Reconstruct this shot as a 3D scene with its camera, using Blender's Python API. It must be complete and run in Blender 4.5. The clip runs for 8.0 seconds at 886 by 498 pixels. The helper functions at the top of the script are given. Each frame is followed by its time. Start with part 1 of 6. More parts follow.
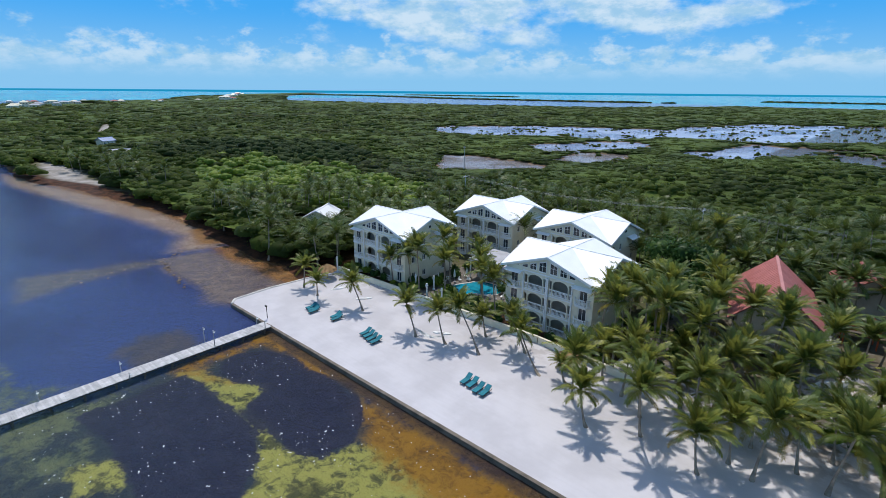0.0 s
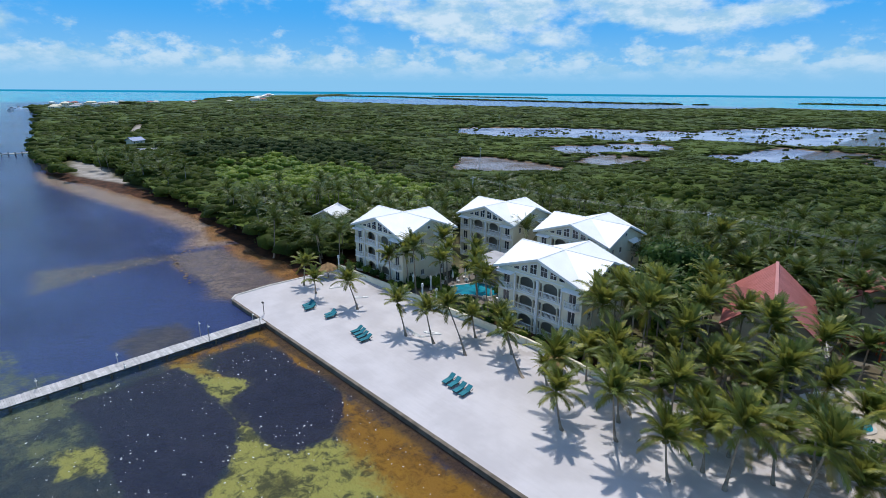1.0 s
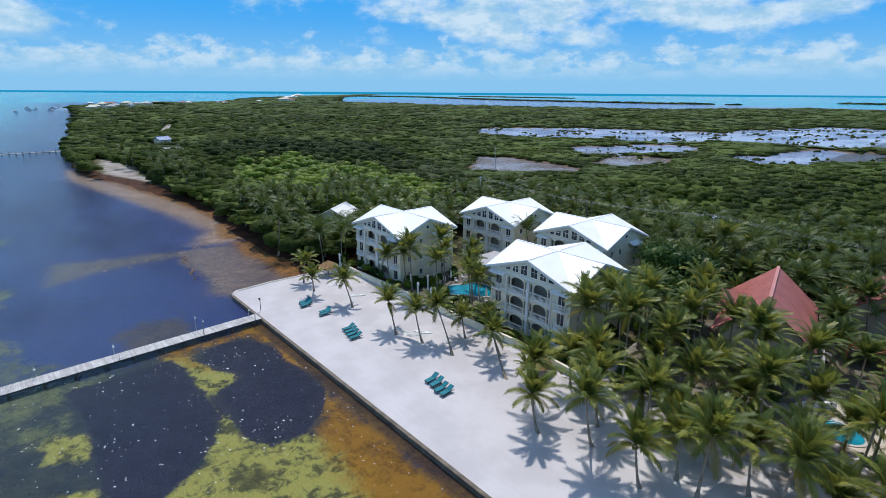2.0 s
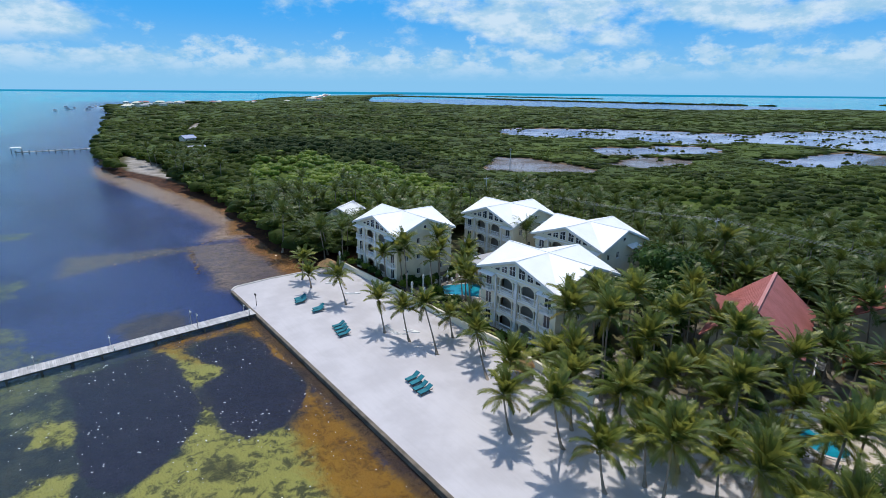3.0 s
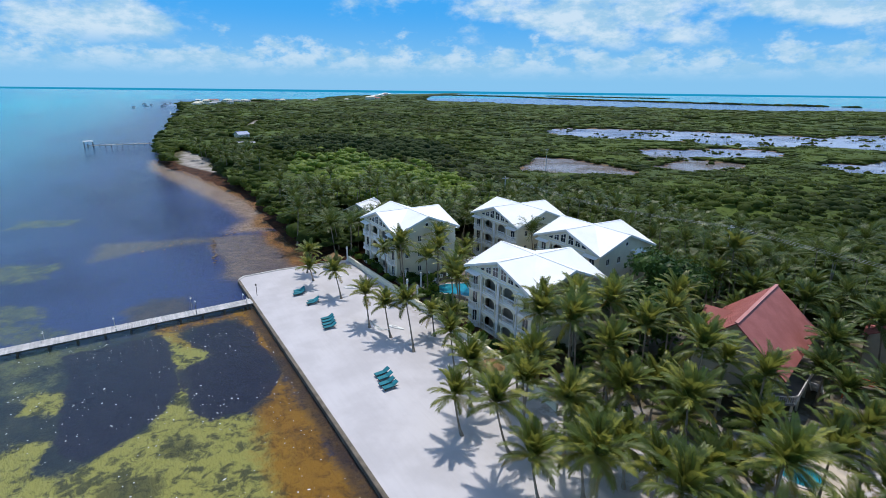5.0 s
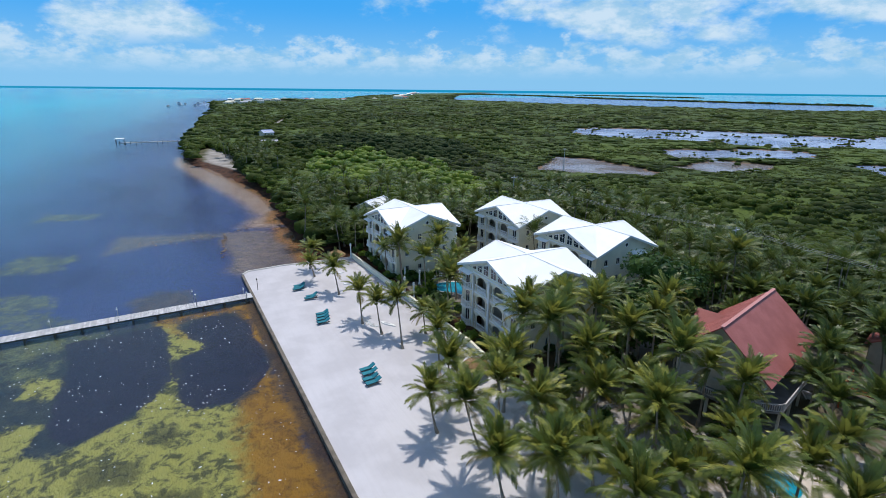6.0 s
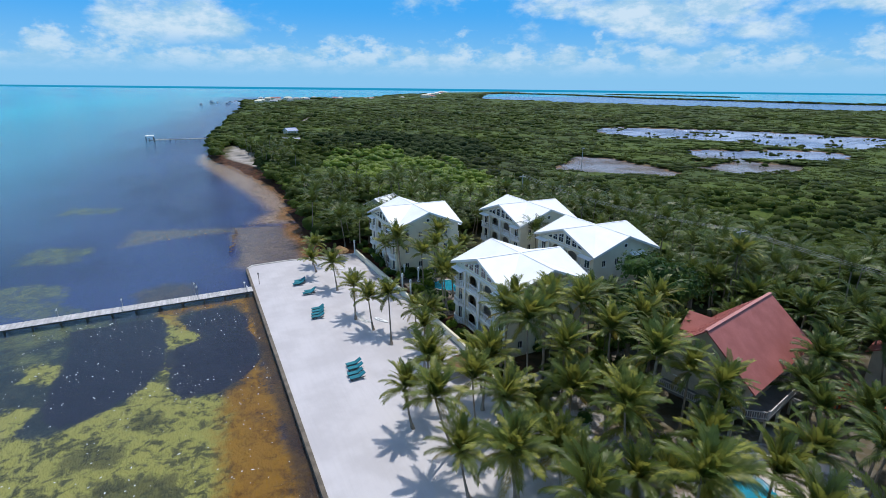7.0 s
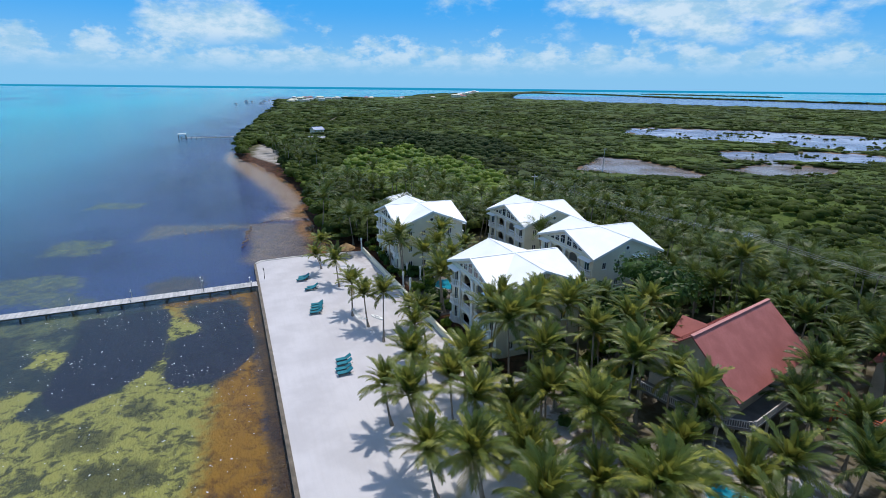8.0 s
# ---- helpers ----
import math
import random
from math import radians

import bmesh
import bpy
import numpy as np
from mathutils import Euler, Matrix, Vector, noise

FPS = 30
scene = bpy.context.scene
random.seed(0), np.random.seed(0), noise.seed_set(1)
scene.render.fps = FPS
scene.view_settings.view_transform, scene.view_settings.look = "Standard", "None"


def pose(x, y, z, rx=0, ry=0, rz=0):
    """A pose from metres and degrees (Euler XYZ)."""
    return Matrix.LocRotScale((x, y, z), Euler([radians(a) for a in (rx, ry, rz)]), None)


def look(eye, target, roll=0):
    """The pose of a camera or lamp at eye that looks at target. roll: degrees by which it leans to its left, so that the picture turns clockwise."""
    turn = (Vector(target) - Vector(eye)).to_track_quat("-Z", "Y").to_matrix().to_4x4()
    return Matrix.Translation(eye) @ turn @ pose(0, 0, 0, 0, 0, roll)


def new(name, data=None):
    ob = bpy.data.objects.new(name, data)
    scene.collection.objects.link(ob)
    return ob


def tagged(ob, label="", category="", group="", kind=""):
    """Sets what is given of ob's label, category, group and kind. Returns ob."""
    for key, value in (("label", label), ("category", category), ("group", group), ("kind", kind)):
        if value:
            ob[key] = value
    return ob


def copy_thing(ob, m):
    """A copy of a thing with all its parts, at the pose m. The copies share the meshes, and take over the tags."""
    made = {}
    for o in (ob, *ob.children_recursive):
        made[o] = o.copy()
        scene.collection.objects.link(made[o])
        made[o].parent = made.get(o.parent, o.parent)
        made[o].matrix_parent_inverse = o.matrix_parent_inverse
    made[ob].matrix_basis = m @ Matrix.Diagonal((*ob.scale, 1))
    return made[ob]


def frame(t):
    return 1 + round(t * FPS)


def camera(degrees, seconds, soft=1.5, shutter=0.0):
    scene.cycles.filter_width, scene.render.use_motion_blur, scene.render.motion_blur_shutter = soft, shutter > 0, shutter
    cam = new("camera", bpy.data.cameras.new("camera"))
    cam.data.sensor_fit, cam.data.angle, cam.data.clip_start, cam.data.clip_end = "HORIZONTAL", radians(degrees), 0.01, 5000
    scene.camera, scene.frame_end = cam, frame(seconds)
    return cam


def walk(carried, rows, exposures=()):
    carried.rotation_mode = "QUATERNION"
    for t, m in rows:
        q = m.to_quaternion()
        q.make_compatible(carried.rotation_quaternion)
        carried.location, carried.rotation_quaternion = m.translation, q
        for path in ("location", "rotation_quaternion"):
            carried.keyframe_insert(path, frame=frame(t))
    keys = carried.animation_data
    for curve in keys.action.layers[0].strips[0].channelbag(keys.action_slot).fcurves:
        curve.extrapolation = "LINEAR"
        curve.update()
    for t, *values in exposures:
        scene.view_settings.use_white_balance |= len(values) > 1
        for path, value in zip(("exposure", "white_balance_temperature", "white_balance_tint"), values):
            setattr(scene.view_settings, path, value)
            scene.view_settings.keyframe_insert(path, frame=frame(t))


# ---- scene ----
cam = camera(81.7, 8.0, soft=0.8)
PATH = [
    (0, (81.750, -35.669, 35.498), (80.459, -34.261, 34.905), 0.5),
    (0.5, (83.852, -34.075, 35.541), (82.526, -32.699, 34.949), 0.5),
    (1, (85.856, -32.369, 35.562), (84.492, -31.030, 34.973), 0.5),
    (1.5, (87.666, -30.530, 35.564), (86.268, -29.227, 34.975), 0.4),
    (3, (93.123, -24.635, 35.590), (91.630, -23.443, 35.001), 0.5),
    (3.5, (94.750, -22.551, 35.621), (93.229, -21.394, 35.031), 0.5),
    (4, (96.327, -20.415, 35.632), (94.774, -19.302, 35.040), 0.5),
    (4.5, (97.834, -18.271, 35.632), (96.247, -17.208, 35.039), 0.6),
    (6, (102.069, -11.671, 35.507), (100.401, -10.744, 34.909), 0.6),
    (6.5, (103.389, -9.366, 35.437), (101.694, -8.490, 34.837), 0.6),
    (7, (104.562, -7.120, 35.343), (102.848, -6.286, 34.741), 0.6),
    (7.5, (105.677, -4.839, 35.314), (103.937, -4.058, 34.710), 0.7),
    (8, (106.806, -2.472, 35.313), (105.046, -1.743, 34.709), 0.6),
]
walk(cam, [(t, look(eye, target, roll)) for t, eye, target, roll in PATH])

# ---- light: high tropical sun and a sky with fair-weather cumulus ----
SUN_AZ, SUN_EL = (-0.8, 0.6), 63.0
_l = math.hypot(*SUN_AZ)
SUN_DIR = Vector((SUN_AZ[0] / _l * math.cos(radians(SUN_EL)), SUN_AZ[1] / _l * math.cos(radians(SUN_EL)), math.sin(radians(SUN_EL))))
sun_data = bpy.data.lights.new("sun", "SUN")
sun_data.energy, sun_data.angle, sun_data.color = 3.2, radians(0.53), (1.0, 0.96, 0.9)
sun = new("sun", sun_data)
sun.matrix_world = look(SUN_DIR * 400, (0, 0, 0))
scene.view_settings.exposure = 0.05


class Nodes:
    """A few short forms for node trees."""

    def __init__(self, tree):
        self.t = tree
        tree.nodes.clear()

    def add(self, kind, **values):
        n = self.t.nodes.new(kind)
        for k, v in values.items():
            setattr(n, k, v)
        return n

    def put(self, socket, v):
        if v is None:
            return
        if isinstance(v, bpy.types.NodeSocket):
            self.t.links.new(v, socket)
        elif isinstance(v, (tuple, list)) and len(v) == 3 and socket.type == "RGBA":
            socket.default_value = (*v, 1)
        else:
            socket.default_value = v

    def math(self, op, a, b=None, c=None, clamp=False):
        n = self.add("ShaderNodeMath", operation=op, use_clamp=clamp)
        for s, v in zip(n.inputs, (a, b, c)):
            self.put(s, v)
        return n.outputs[0]

    def vec(self, op, a, b=None):
        n = self.add("ShaderNodeVectorMath", operation=op)
        self.put(n.inputs[0], a)
        if op == "SCALE":
            self.put(n.inputs[3], b)
        else:
            self.put(n.inputs[1], b)
        return n.outputs[1] if op in ("LENGTH", "DOT_PRODUCT") else n.outputs[0]

    def noise(self, vector, scale, detail=4.0, rough=0.55, colour=False, distortion=0.0):
        n = self.add("ShaderNodeTexNoise")
        self.put(n.inputs["Vector"], vector)
        n.inputs["Scale"].default_value, n.inputs["Detail"].default_value = scale, detail
        n.inputs["Roughness"].default_value, n.inputs["Distortion"].default_value = rough, distortion
        return n.outputs["Color"] if colour else n.outputs[0]

    def span(self, v, a, b, lo=0.0, hi=1.0, smooth=True):
        n = self.add("ShaderNodeMapRange", interpolation_type="SMOOTHSTEP" if smooth else "LINEAR")
        for s, x in zip(n.inputs, (v, a, b, lo, hi)):
            self.put(s, x)
        return n.outputs[0]

    def mix(self, f, a, b, blend="MIX"):
        n = self.add("ShaderNodeMix", data_type="RGBA", blend_type=blend)
        self.put(n.inputs[0], f)
        self.put(n.inputs[6], a)
        self.put(n.inputs[7], b)
        return n.outputs[2]

    def place(self):
        return self.add("ShaderNodeNewGeometry").outputs["Position"]

    def split(self, v):
        n = self.add("ShaderNodeSeparateXYZ")
        self.put(n.inputs[0], v)
        return n.outputs

    def join(self, x, y, z):
        n = self.add("ShaderNodeCombineXYZ")
        for s, v in zip(n.inputs, (x, y, z)):
            self.put(s, v)
        return n.outputs[0]

    def bump(self, height, strength, distance):
        n = self.add("ShaderNodeBump")
        n.inputs["Strength"].default_value, n.inputs["Distance"].default_value = strength, distance
        self.put(n.inputs["Height"], height)
        return n.outputs[0]

    def oval(self, p, cx, cy, rx, ry, turn=0.0, soft=0.25):
        """1 inside an oval patch of the plan, 0 outside."""
        n = self.add("ShaderNodeMapping", vector_type="TEXTURE")
        self.put(n.inputs[0], p)
        n.inputs[1].default_value, n.inputs[2].default_value = (cx, cy, 0), (0, 0, radians(turn))
        n.inputs[3].default_value = (rx, ry, 1e6)
        return self.span(self.vec("LENGTH", n.outputs[0]), 1 + soft, 1 - soft)


world = bpy.data.worlds.new("sky")
world.use_nodes = True
scene.world = world
w = Nodes(world.node_tree)
sky = w.add("ShaderNodeTexSky", sky_type="NISHITA", sun_disc=False)
sky.sun_elevation, sky.sun_rotation = radians(SUN_EL), math.atan2(SUN_DIR.x, SUN_DIR.y)
sky.air_density, sky.dust_density, sky.ozone_density = 1.0, 0.6, 2.0
ray = w.vec("NORMALIZE", w.add("ShaderNodeTexCoord").outputs["Generated"])
rx_, ry_, rz_ = w.split(ray)
az = w.math("ARCTAN2", w.math("MULTIPLY", ry_, -1.0), w.math("MULTIPLY", rx_, -1.0))
el = w.math("ARCSINE", rz_)
# a row of small cumulus near the horizon, broad banks of larger cloud higher up, open blue between them
def sky_patch(ca, ce, ra, re):
    u = w.math("DIVIDE", w.math("SUBTRACT", az, ca), ra)
    v = w.math("DIVIDE", w.math("SUBTRACT", el, ce), re)
    return w.span(w.math("ADD", w.math("MULTIPLY", u, u), w.math("MULTIPLY", v, v)), 1.5, 0.2)


low = w.noise(w.join(w.math("MULTIPLY", az, 20.0), w.math("MULTIPLY", el, 34.0), 3.1), 1.0, 9.0, 0.6)
high = w.noise(w.join(w.math("MULTIPLY", az, 9.0), w.math("MULTIPLY", el, 17.0), 5.2), 1.0, 10.0, 0.58)
banks = sky_patch(-0.84, 0.13, 0.19, 0.06)
for args in ((-1.19, 0.135, 0.24, 0.04), (0.02, 0.10, 0.12, 0.045), (-0.02, 0.3, 0.5, 0.1), (-1.5, 0.35, 0.6, 0.15), (0.9, 0.3, 0.6, 0.2), (2.6, 0.4, 0.8, 0.2)):
    banks = w.math("MAXIMUM", banks, sky_patch(*args))
c_low = w.math("MULTIPLY", w.span(w.math("ADD", low, w.math("MULTIPLY", w.math("SUBTRACT", 0.07, el), 5.0)), 0.45, 0.64), w.span(el, 0.012, 0.055))
c_high = w.math("MULTIPLY", w.span(w.math("ADD", high, w.math("MULTIPLY", banks, 0.25)), 0.54, 0.76), w.span(el, 0.05, 0.09))
cloud = w.math("MAXIMUM", w.math("MULTIPLY", c_low, 0.8), c_high)
shade = w.noise(w.join(w.math("MULTIPLY", az, 22.0), w.math("MULTIPLY", el, 45.0), 1.3), 1.0, 8.0, 0.62)
white = w.mix(w.span(shade, 0.36, 0.62), (2.49, 4.03, 5.28), (4.40, 5.28, 5.94))
haze = w.mix(w.span(el, 0.005, 0.15), (1.61, 3.59, 5.57), (0.37, 2.53, 5.86))
clear = w.mix(w.span(el, 0.12, 0.9), haze, sky.outputs[0])
out = w.mix(w.math("MULTIPLY", cloud, 0.85), clear, white)
# the open sea goes on to the true horizon
out = w.mix(w.span(el, -0.0022, -0.0032), out, (0.09, 1.91, 3.59))
bg = w.add("ShaderNodeBackground")
bg.inputs[1].default_value = 0.15
w.put(bg.inputs[0], out)
w.put(w.add("ShaderNodeOutputWorld").inputs[0], bg.outputs[0])


# ---- materials ----
def material(name, colour, rough=0.7, metal=0.0, vary=0.25, scale=0.6, fine=9.0, bump=0.3, depth=0.02, spec=0.5, own=0.0, tint=None):
    """A surface with two scales of variation: broad stains and fine grain. own: brightness spread between pieces."""
    m = bpy.data.materials.new(name)
    m.use_nodes = True
    n = Nodes(m.node_tree)
    p = n.place()
    broad, grain = n.noise(p, scale, 5.0), n.noise(p, fine, 6.0, 0.65)
    dark = tuple(c * (1 - vary) for c in colour)
    light = tint or tuple(min(1.0, c * (1 + vary * 0.6)) for c in colour)
    c = n.mix(n.span(broad, 0.3, 0.7), dark, light)
    c = n.mix(n.math("MULTIPLY", n.span(grain, 0.35, 0.75), 0.35), c, tuple(x * 0.72 for x in colour))
    if own:
        r = n.add("ShaderNodeObjectInfo").outputs["Random"]
        c = n.mix(1.0, c, n.mix(r, (1 - own,) * 3, (1 + own,) * 3), "MULTIPLY")
    b = n.add("ShaderNodeBsdfPrincipled")
    n.put(b.inputs["Base Color"], c)
    n.put(b.inputs["Roughness"], n.span(grain, 0.2, 0.8, max(0.02, rough - 0.12), min(1.0, rough + 0.1)))
    b.inputs["Metallic"].default_value = metal
    b.inputs["Specular IOR Level"].default_value = spec
    if bump:
        n.put(b.inputs["Normal"], n.bump(grain, bump, depth))
    n.put(n.add("ShaderNodeOutputMaterial").inputs[0], b.outputs[0])
    return m


def foliage(name, dark, mid, light, scale=0.05, sheen=0.5, island=True, through_light=0.25, gloss=0.12, dusky=False):
    """Leaves: colour drifts over the land, from plant to plant and from leaf to leaf."""
    m = bpy.data.materials.new(name)
    m.use_nodes = True
    n = Nodes(m.node_tree)
    p = n.place()
    drift = n.math("ADD", n.math("MULTIPLY", n.noise(p, scale, 4.0), 0.6), n.math("MULTIPLY", n.noise(p, scale * 3.7, 3.0), 0.4))
    leaf = n.noise(p, 1.7, 4.0)
    c = n.mix(n.span(drift, 0.38, 0.62), dark, mid)
    if dusky:
        # drier olive-brown growth in places, and the grey-green casuarina stand
        c = n.mix(n.math("MULTIPLY", n.span(n.noise(p, 0.016, 5.0, 0.6), 0.56, 0.68), 0.6), c, (0.075, 0.07, 0.022))
        wob = n.vec("ADD", p, n.vec("SCALE", n.noise(p, 0.03, 4.0, 0.6, True), 50.0))
        c = n.mix(n.math("MULTIPLY", n.math("MAXIMUM", n.oval(wob, -160, 130, 85, 40, -8, 0.35), n.oval(wob, -60, 130, 50, 22, 0, 0.4)), 0.8), c, (0.03, 0.042, 0.017))
    r = n.add("ShaderNodeNewGeometry").outputs["Random Per Island"] if island else n.add("ShaderNodeObjectInfo").outputs["Random"]
    c = n.mix(n.math("MULTIPLY", n.span(r, 0.45, 1.0), n.span(leaf, 0.35, 0.65)), c, light)
    c = n.mix(n.math("MULTIPLY", n.span(leaf, 0.55, 0.35), 0.4), c, tuple(x * 0.6 for x in dark))
    b = n.add("ShaderNodeBsdfPrincipled")
    n.put(b.inputs["Base Color"], c)
    b.inputs["Roughness"].default_value = sheen
    b.inputs["Specular IOR Level"].default_value = gloss
    out_ = b.outputs[0]
    if through_light:
        tr = n.add("ShaderNodeBsdfTranslucent")
        n.put(tr.inputs[0], n.mix(0.5, c, light))
        mx = n.add("ShaderNodeMixShader")
        mx.inputs[0].default_value = through_light
        n.put(mx.inputs[1], out_)
        n.put(mx.inputs[2], tr.outputs[0])
        out_ = mx.outputs[0]
    n.put(n.add("ShaderNodeOutputMaterial").inputs[0], out_)
    return m


M_ROOF = material("white_metal_roof", (0.88, 0.89, 0.9), 0.55, 0.0, 0.05, 0.35, 14.0, 0.05)
M_STUCCO = material("cream_stucco", (0.76, 0.71, 0.56), 0.85, 0, 0.1, 0.35, 12.0, 0.25)
M_TRIM = material("white_painted_plaster", (0.8, 0.8, 0.79), 0.7, 0, 0.06, 0.5, 12.0, 0.2)
M_GLASS = material("dark_window_glass", (0.03, 0.04, 0.05), 0.08, 0, 0.2, 0.5, 2.0, 0.0, 0.02, 0.8)
# shade inside the loggias is put into this darker plaster colour
M_ROOM = material("loggia_plaster_darkened_for_shade", (0.3, 0.27, 0.23), 0.9, 0, 0.15)
M_GREYROOF = material("grey_flat_roof", (0.42, 0.42, 0.45), 0.8, 0, 0.15, 0.5)
M_RED = material("faded_red_metal_roof", (0.40, 0.125, 0.105), 0.65, 0, 0.12, 0.45, 7.0, 0.15, 0.02, 0.3, 0.0, (0.45, 0.15, 0.13))
M_REDTRIM = material("pale_red_ridge", (0.5, 0.2, 0.18), 0.6, 0, 0.1)
M_WOODGREY = material("weathered_grey_planks", (0.50, 0.485, 0.485), 0.85, 0, 0.22, 1.5, 8.0, 0.5, 0.02, 0.3, 0.18)
M_DECK = material("dark_grey_deck_boards", (0.17, 0.165, 0.17), 0.8, 0, 0.25, 0.8)
M_POST = material("wet_dark_timber", (0.10, 0.08, 0.06), 0.75, 0, 0.3, 1.0)
M_CONC = material("stained_seawall_concrete", (0.16, 0.13, 0.10), 0.85, 0, 0.45, 0.6, 6.0, 0.6, 0.05)
M_CAP = material("pale_concrete_cap", (0.55, 0.52, 0.49), 0.85, 0, 0.25, 0.5, 8.0, 0.4)
M_TRUNK = material("palm_trunk_bark", (0.28, 0.23, 0.18), 0.9, 0, 0.35, 1.2, 7.0, 0.8, 0.05)
M_TEAL = material("teal_lounger_cushion", (0.012, 0.17, 0.22), 0.75, 0, 0.2, 1.2, 14.0, 0.2, 0.01, 0.3, 0.12)
M_DARKFRAME = material("dark_brown_frame", (0.05, 0.04, 0.035), 0.6, 0, 0.2)
M_THATCH = material("dry_palm_thatch", (0.36, 0.22, 0.10), 0.95, 0, 0.4, 1.2, 9.0, 0.9, 0.06)
M_ROCK = material("brown_rock", (0.16, 0.11, 0.07), 0.9, 0, 0.4, 0.8, 5.0, 0.8, 0.08)
# paving brown lowered to carry the shade of the planted court
M_TERRACE = material("shade_darkened_brown_paving", (0.15, 0.13, 0.11), 0.85, 0, 0.3, 0.5)
M_PATIO = material("pale_patio_paving", (0.55, 0.48, 0.40), 0.85, 0, 0.2, 0.7)
M_BLUE = material("blue_metal_roof", (0.05, 0.14, 0.36), 0.5, 0, 0.15)
M_STEEL = material("galvanised_steel", (0.35, 0.36, 0.37), 0.5, 0.6, 0.15)
M_LAMP = material("white_lamp_globe", (0.8, 0.8, 0.78), 0.3, 0, 0.03)
M_TAN = material("tan_house_wall", (0.55, 0.48, 0.38), 0.9, 0, 0.2)
M_ORANGE = material("orange_red_railing", (0.55, 0.12, 0.04), 0.7, 0, 0.2)

M_FROND = foliage("coconut_frond", (0.055, 0.092, 0.02), (0.14, 0.185, 0.034), (0.42, 0.40, 0.075), 0.12, 0.42, False, 0.36, 0.32)
M_FROND_OLD = foliage("old_yellow_frond", (0.20, 0.16, 0.02), (0.30, 0.24, 0.03), (0.38, 0.28, 0.05), 0.12, 0.45, False, 0.3)
M_FROND_FAR = foliage("coconut_crown", (0.045, 0.08, 0.018), (0.09, 0.138, 0.027), (0.22, 0.245, 0.05), 0.06, 0.4, True, 0.25, 0.25)
M_WOODS = foliage("mangrove_leaves", (0.034, 0.055, 0.013), (0.078, 0.116, 0.017), (0.125, 0.165, 0.026), 0.011, 0.65, through_light=0.5, dusky=True)
M_CASUARINA = foliage("casuarina_needles", (0.026, 0.043, 0.014), (0.042, 0.066, 0.017), (0.062, 0.09, 0.022), 0.02, 0.8)
M_GRAPE = foliage("sea_grape_leaves", (0.085, 0.145, 0.015), (0.16, 0.225, 0.022), (0.24, 0.30, 0.045), 0.03, 0.5)
M_TREE = foliage("broadleaf_tree_leaves", (0.02, 0.05, 0.01), (0.04, 0.09, 0.018), (0.09, 0.15, 0.03), 0.1, 0.45)
M_UNDER = foliage("woods_canopy", (0.034, 0.055, 0.013), (0.078, 0.116, 0.017), (0.11, 0.15, 0.024), 0.011, 0.8, False, 0.0, dusky=True)


def sand_material():
    m = bpy.data.materials.new("white_coral_sand")
    m.use_nodes = True
    n = Nodes(m.node_tree)
    p = n.place()
    x, y, z = n.split(p)
    c = n.mix(n.span(n.noise(p, 0.18, 5.0), 0.35, 0.65), (0.485, 0.462, 0.475), (0.565, 0.54, 0.555))
    rake = n.noise(n.join(n.math("MULTIPLY", x, 0.15), n.math("MULTIPLY", y, 2.2), 0.0), 1.0, 4.0)
    c = n.mix(n.math("MULTIPLY", n.span(rake, 0.45, 0.7), 0.12), c, (0.43, 0.405, 0.40))
    # leaf litter and damp earth under the grove
    grove = n.math("MULTIPLY", n.span(x, 52, 64), n.span(y, 15, 27))
    grove = n.math("MAXIMUM", grove, n.math("MULTIPLY", n.span(y, 19, 22.5), 0.4))
    litter = n.math("MULTIPLY", grove, n.span(n.noise(p, 0.45, 6.0, 0.65), 0.44, 0.56))
    c = n.mix(n.math("MULTIPLY", litter, 0.8), c, (0.17, 0.125, 0.08))
    inner = n.math("MULTIPLY", n.span(x, 52, 60), n.span(n.math("ADD", y, n.math("MULTIPLY", n.noise(p, 0.15, 4.0), 8.0)), 29, 38))
    inner = n.math("MULTIPLY", inner, n.math("SUBTRACT", 1.0, n.oval(p, 83, 38, 8, 9, 0, 0.3)))
    c = n.mix(n.math("MULTIPLY", inner, 0.85), c, (0.10, 0.085, 0.05))
    specks = n.math("MULTIPLY", n.span(n.noise(p, 3.5, 5.0, 0.7), 0.63, 0.7), grove)
    c = n.mix(specks, c, (0.12, 0.085, 0.05))
    b = n.add("ShaderNodeBsdfPrincipled")
    n.put(b.inputs["Base Color"], c)
    b.inputs["Roughness"].default_value = 0.95
    b.inputs["Specular IOR Level"].default_value = 0.08
    n.put(b.inputs["Normal"], n.bump(n.math("ADD", n.noise(p, 1.6, 6.0, 0.65), rake), 0.35, 0.06))
    n.put(n.add("ShaderNodeOutputMaterial").inputs[0], b.outputs[0])
    return m


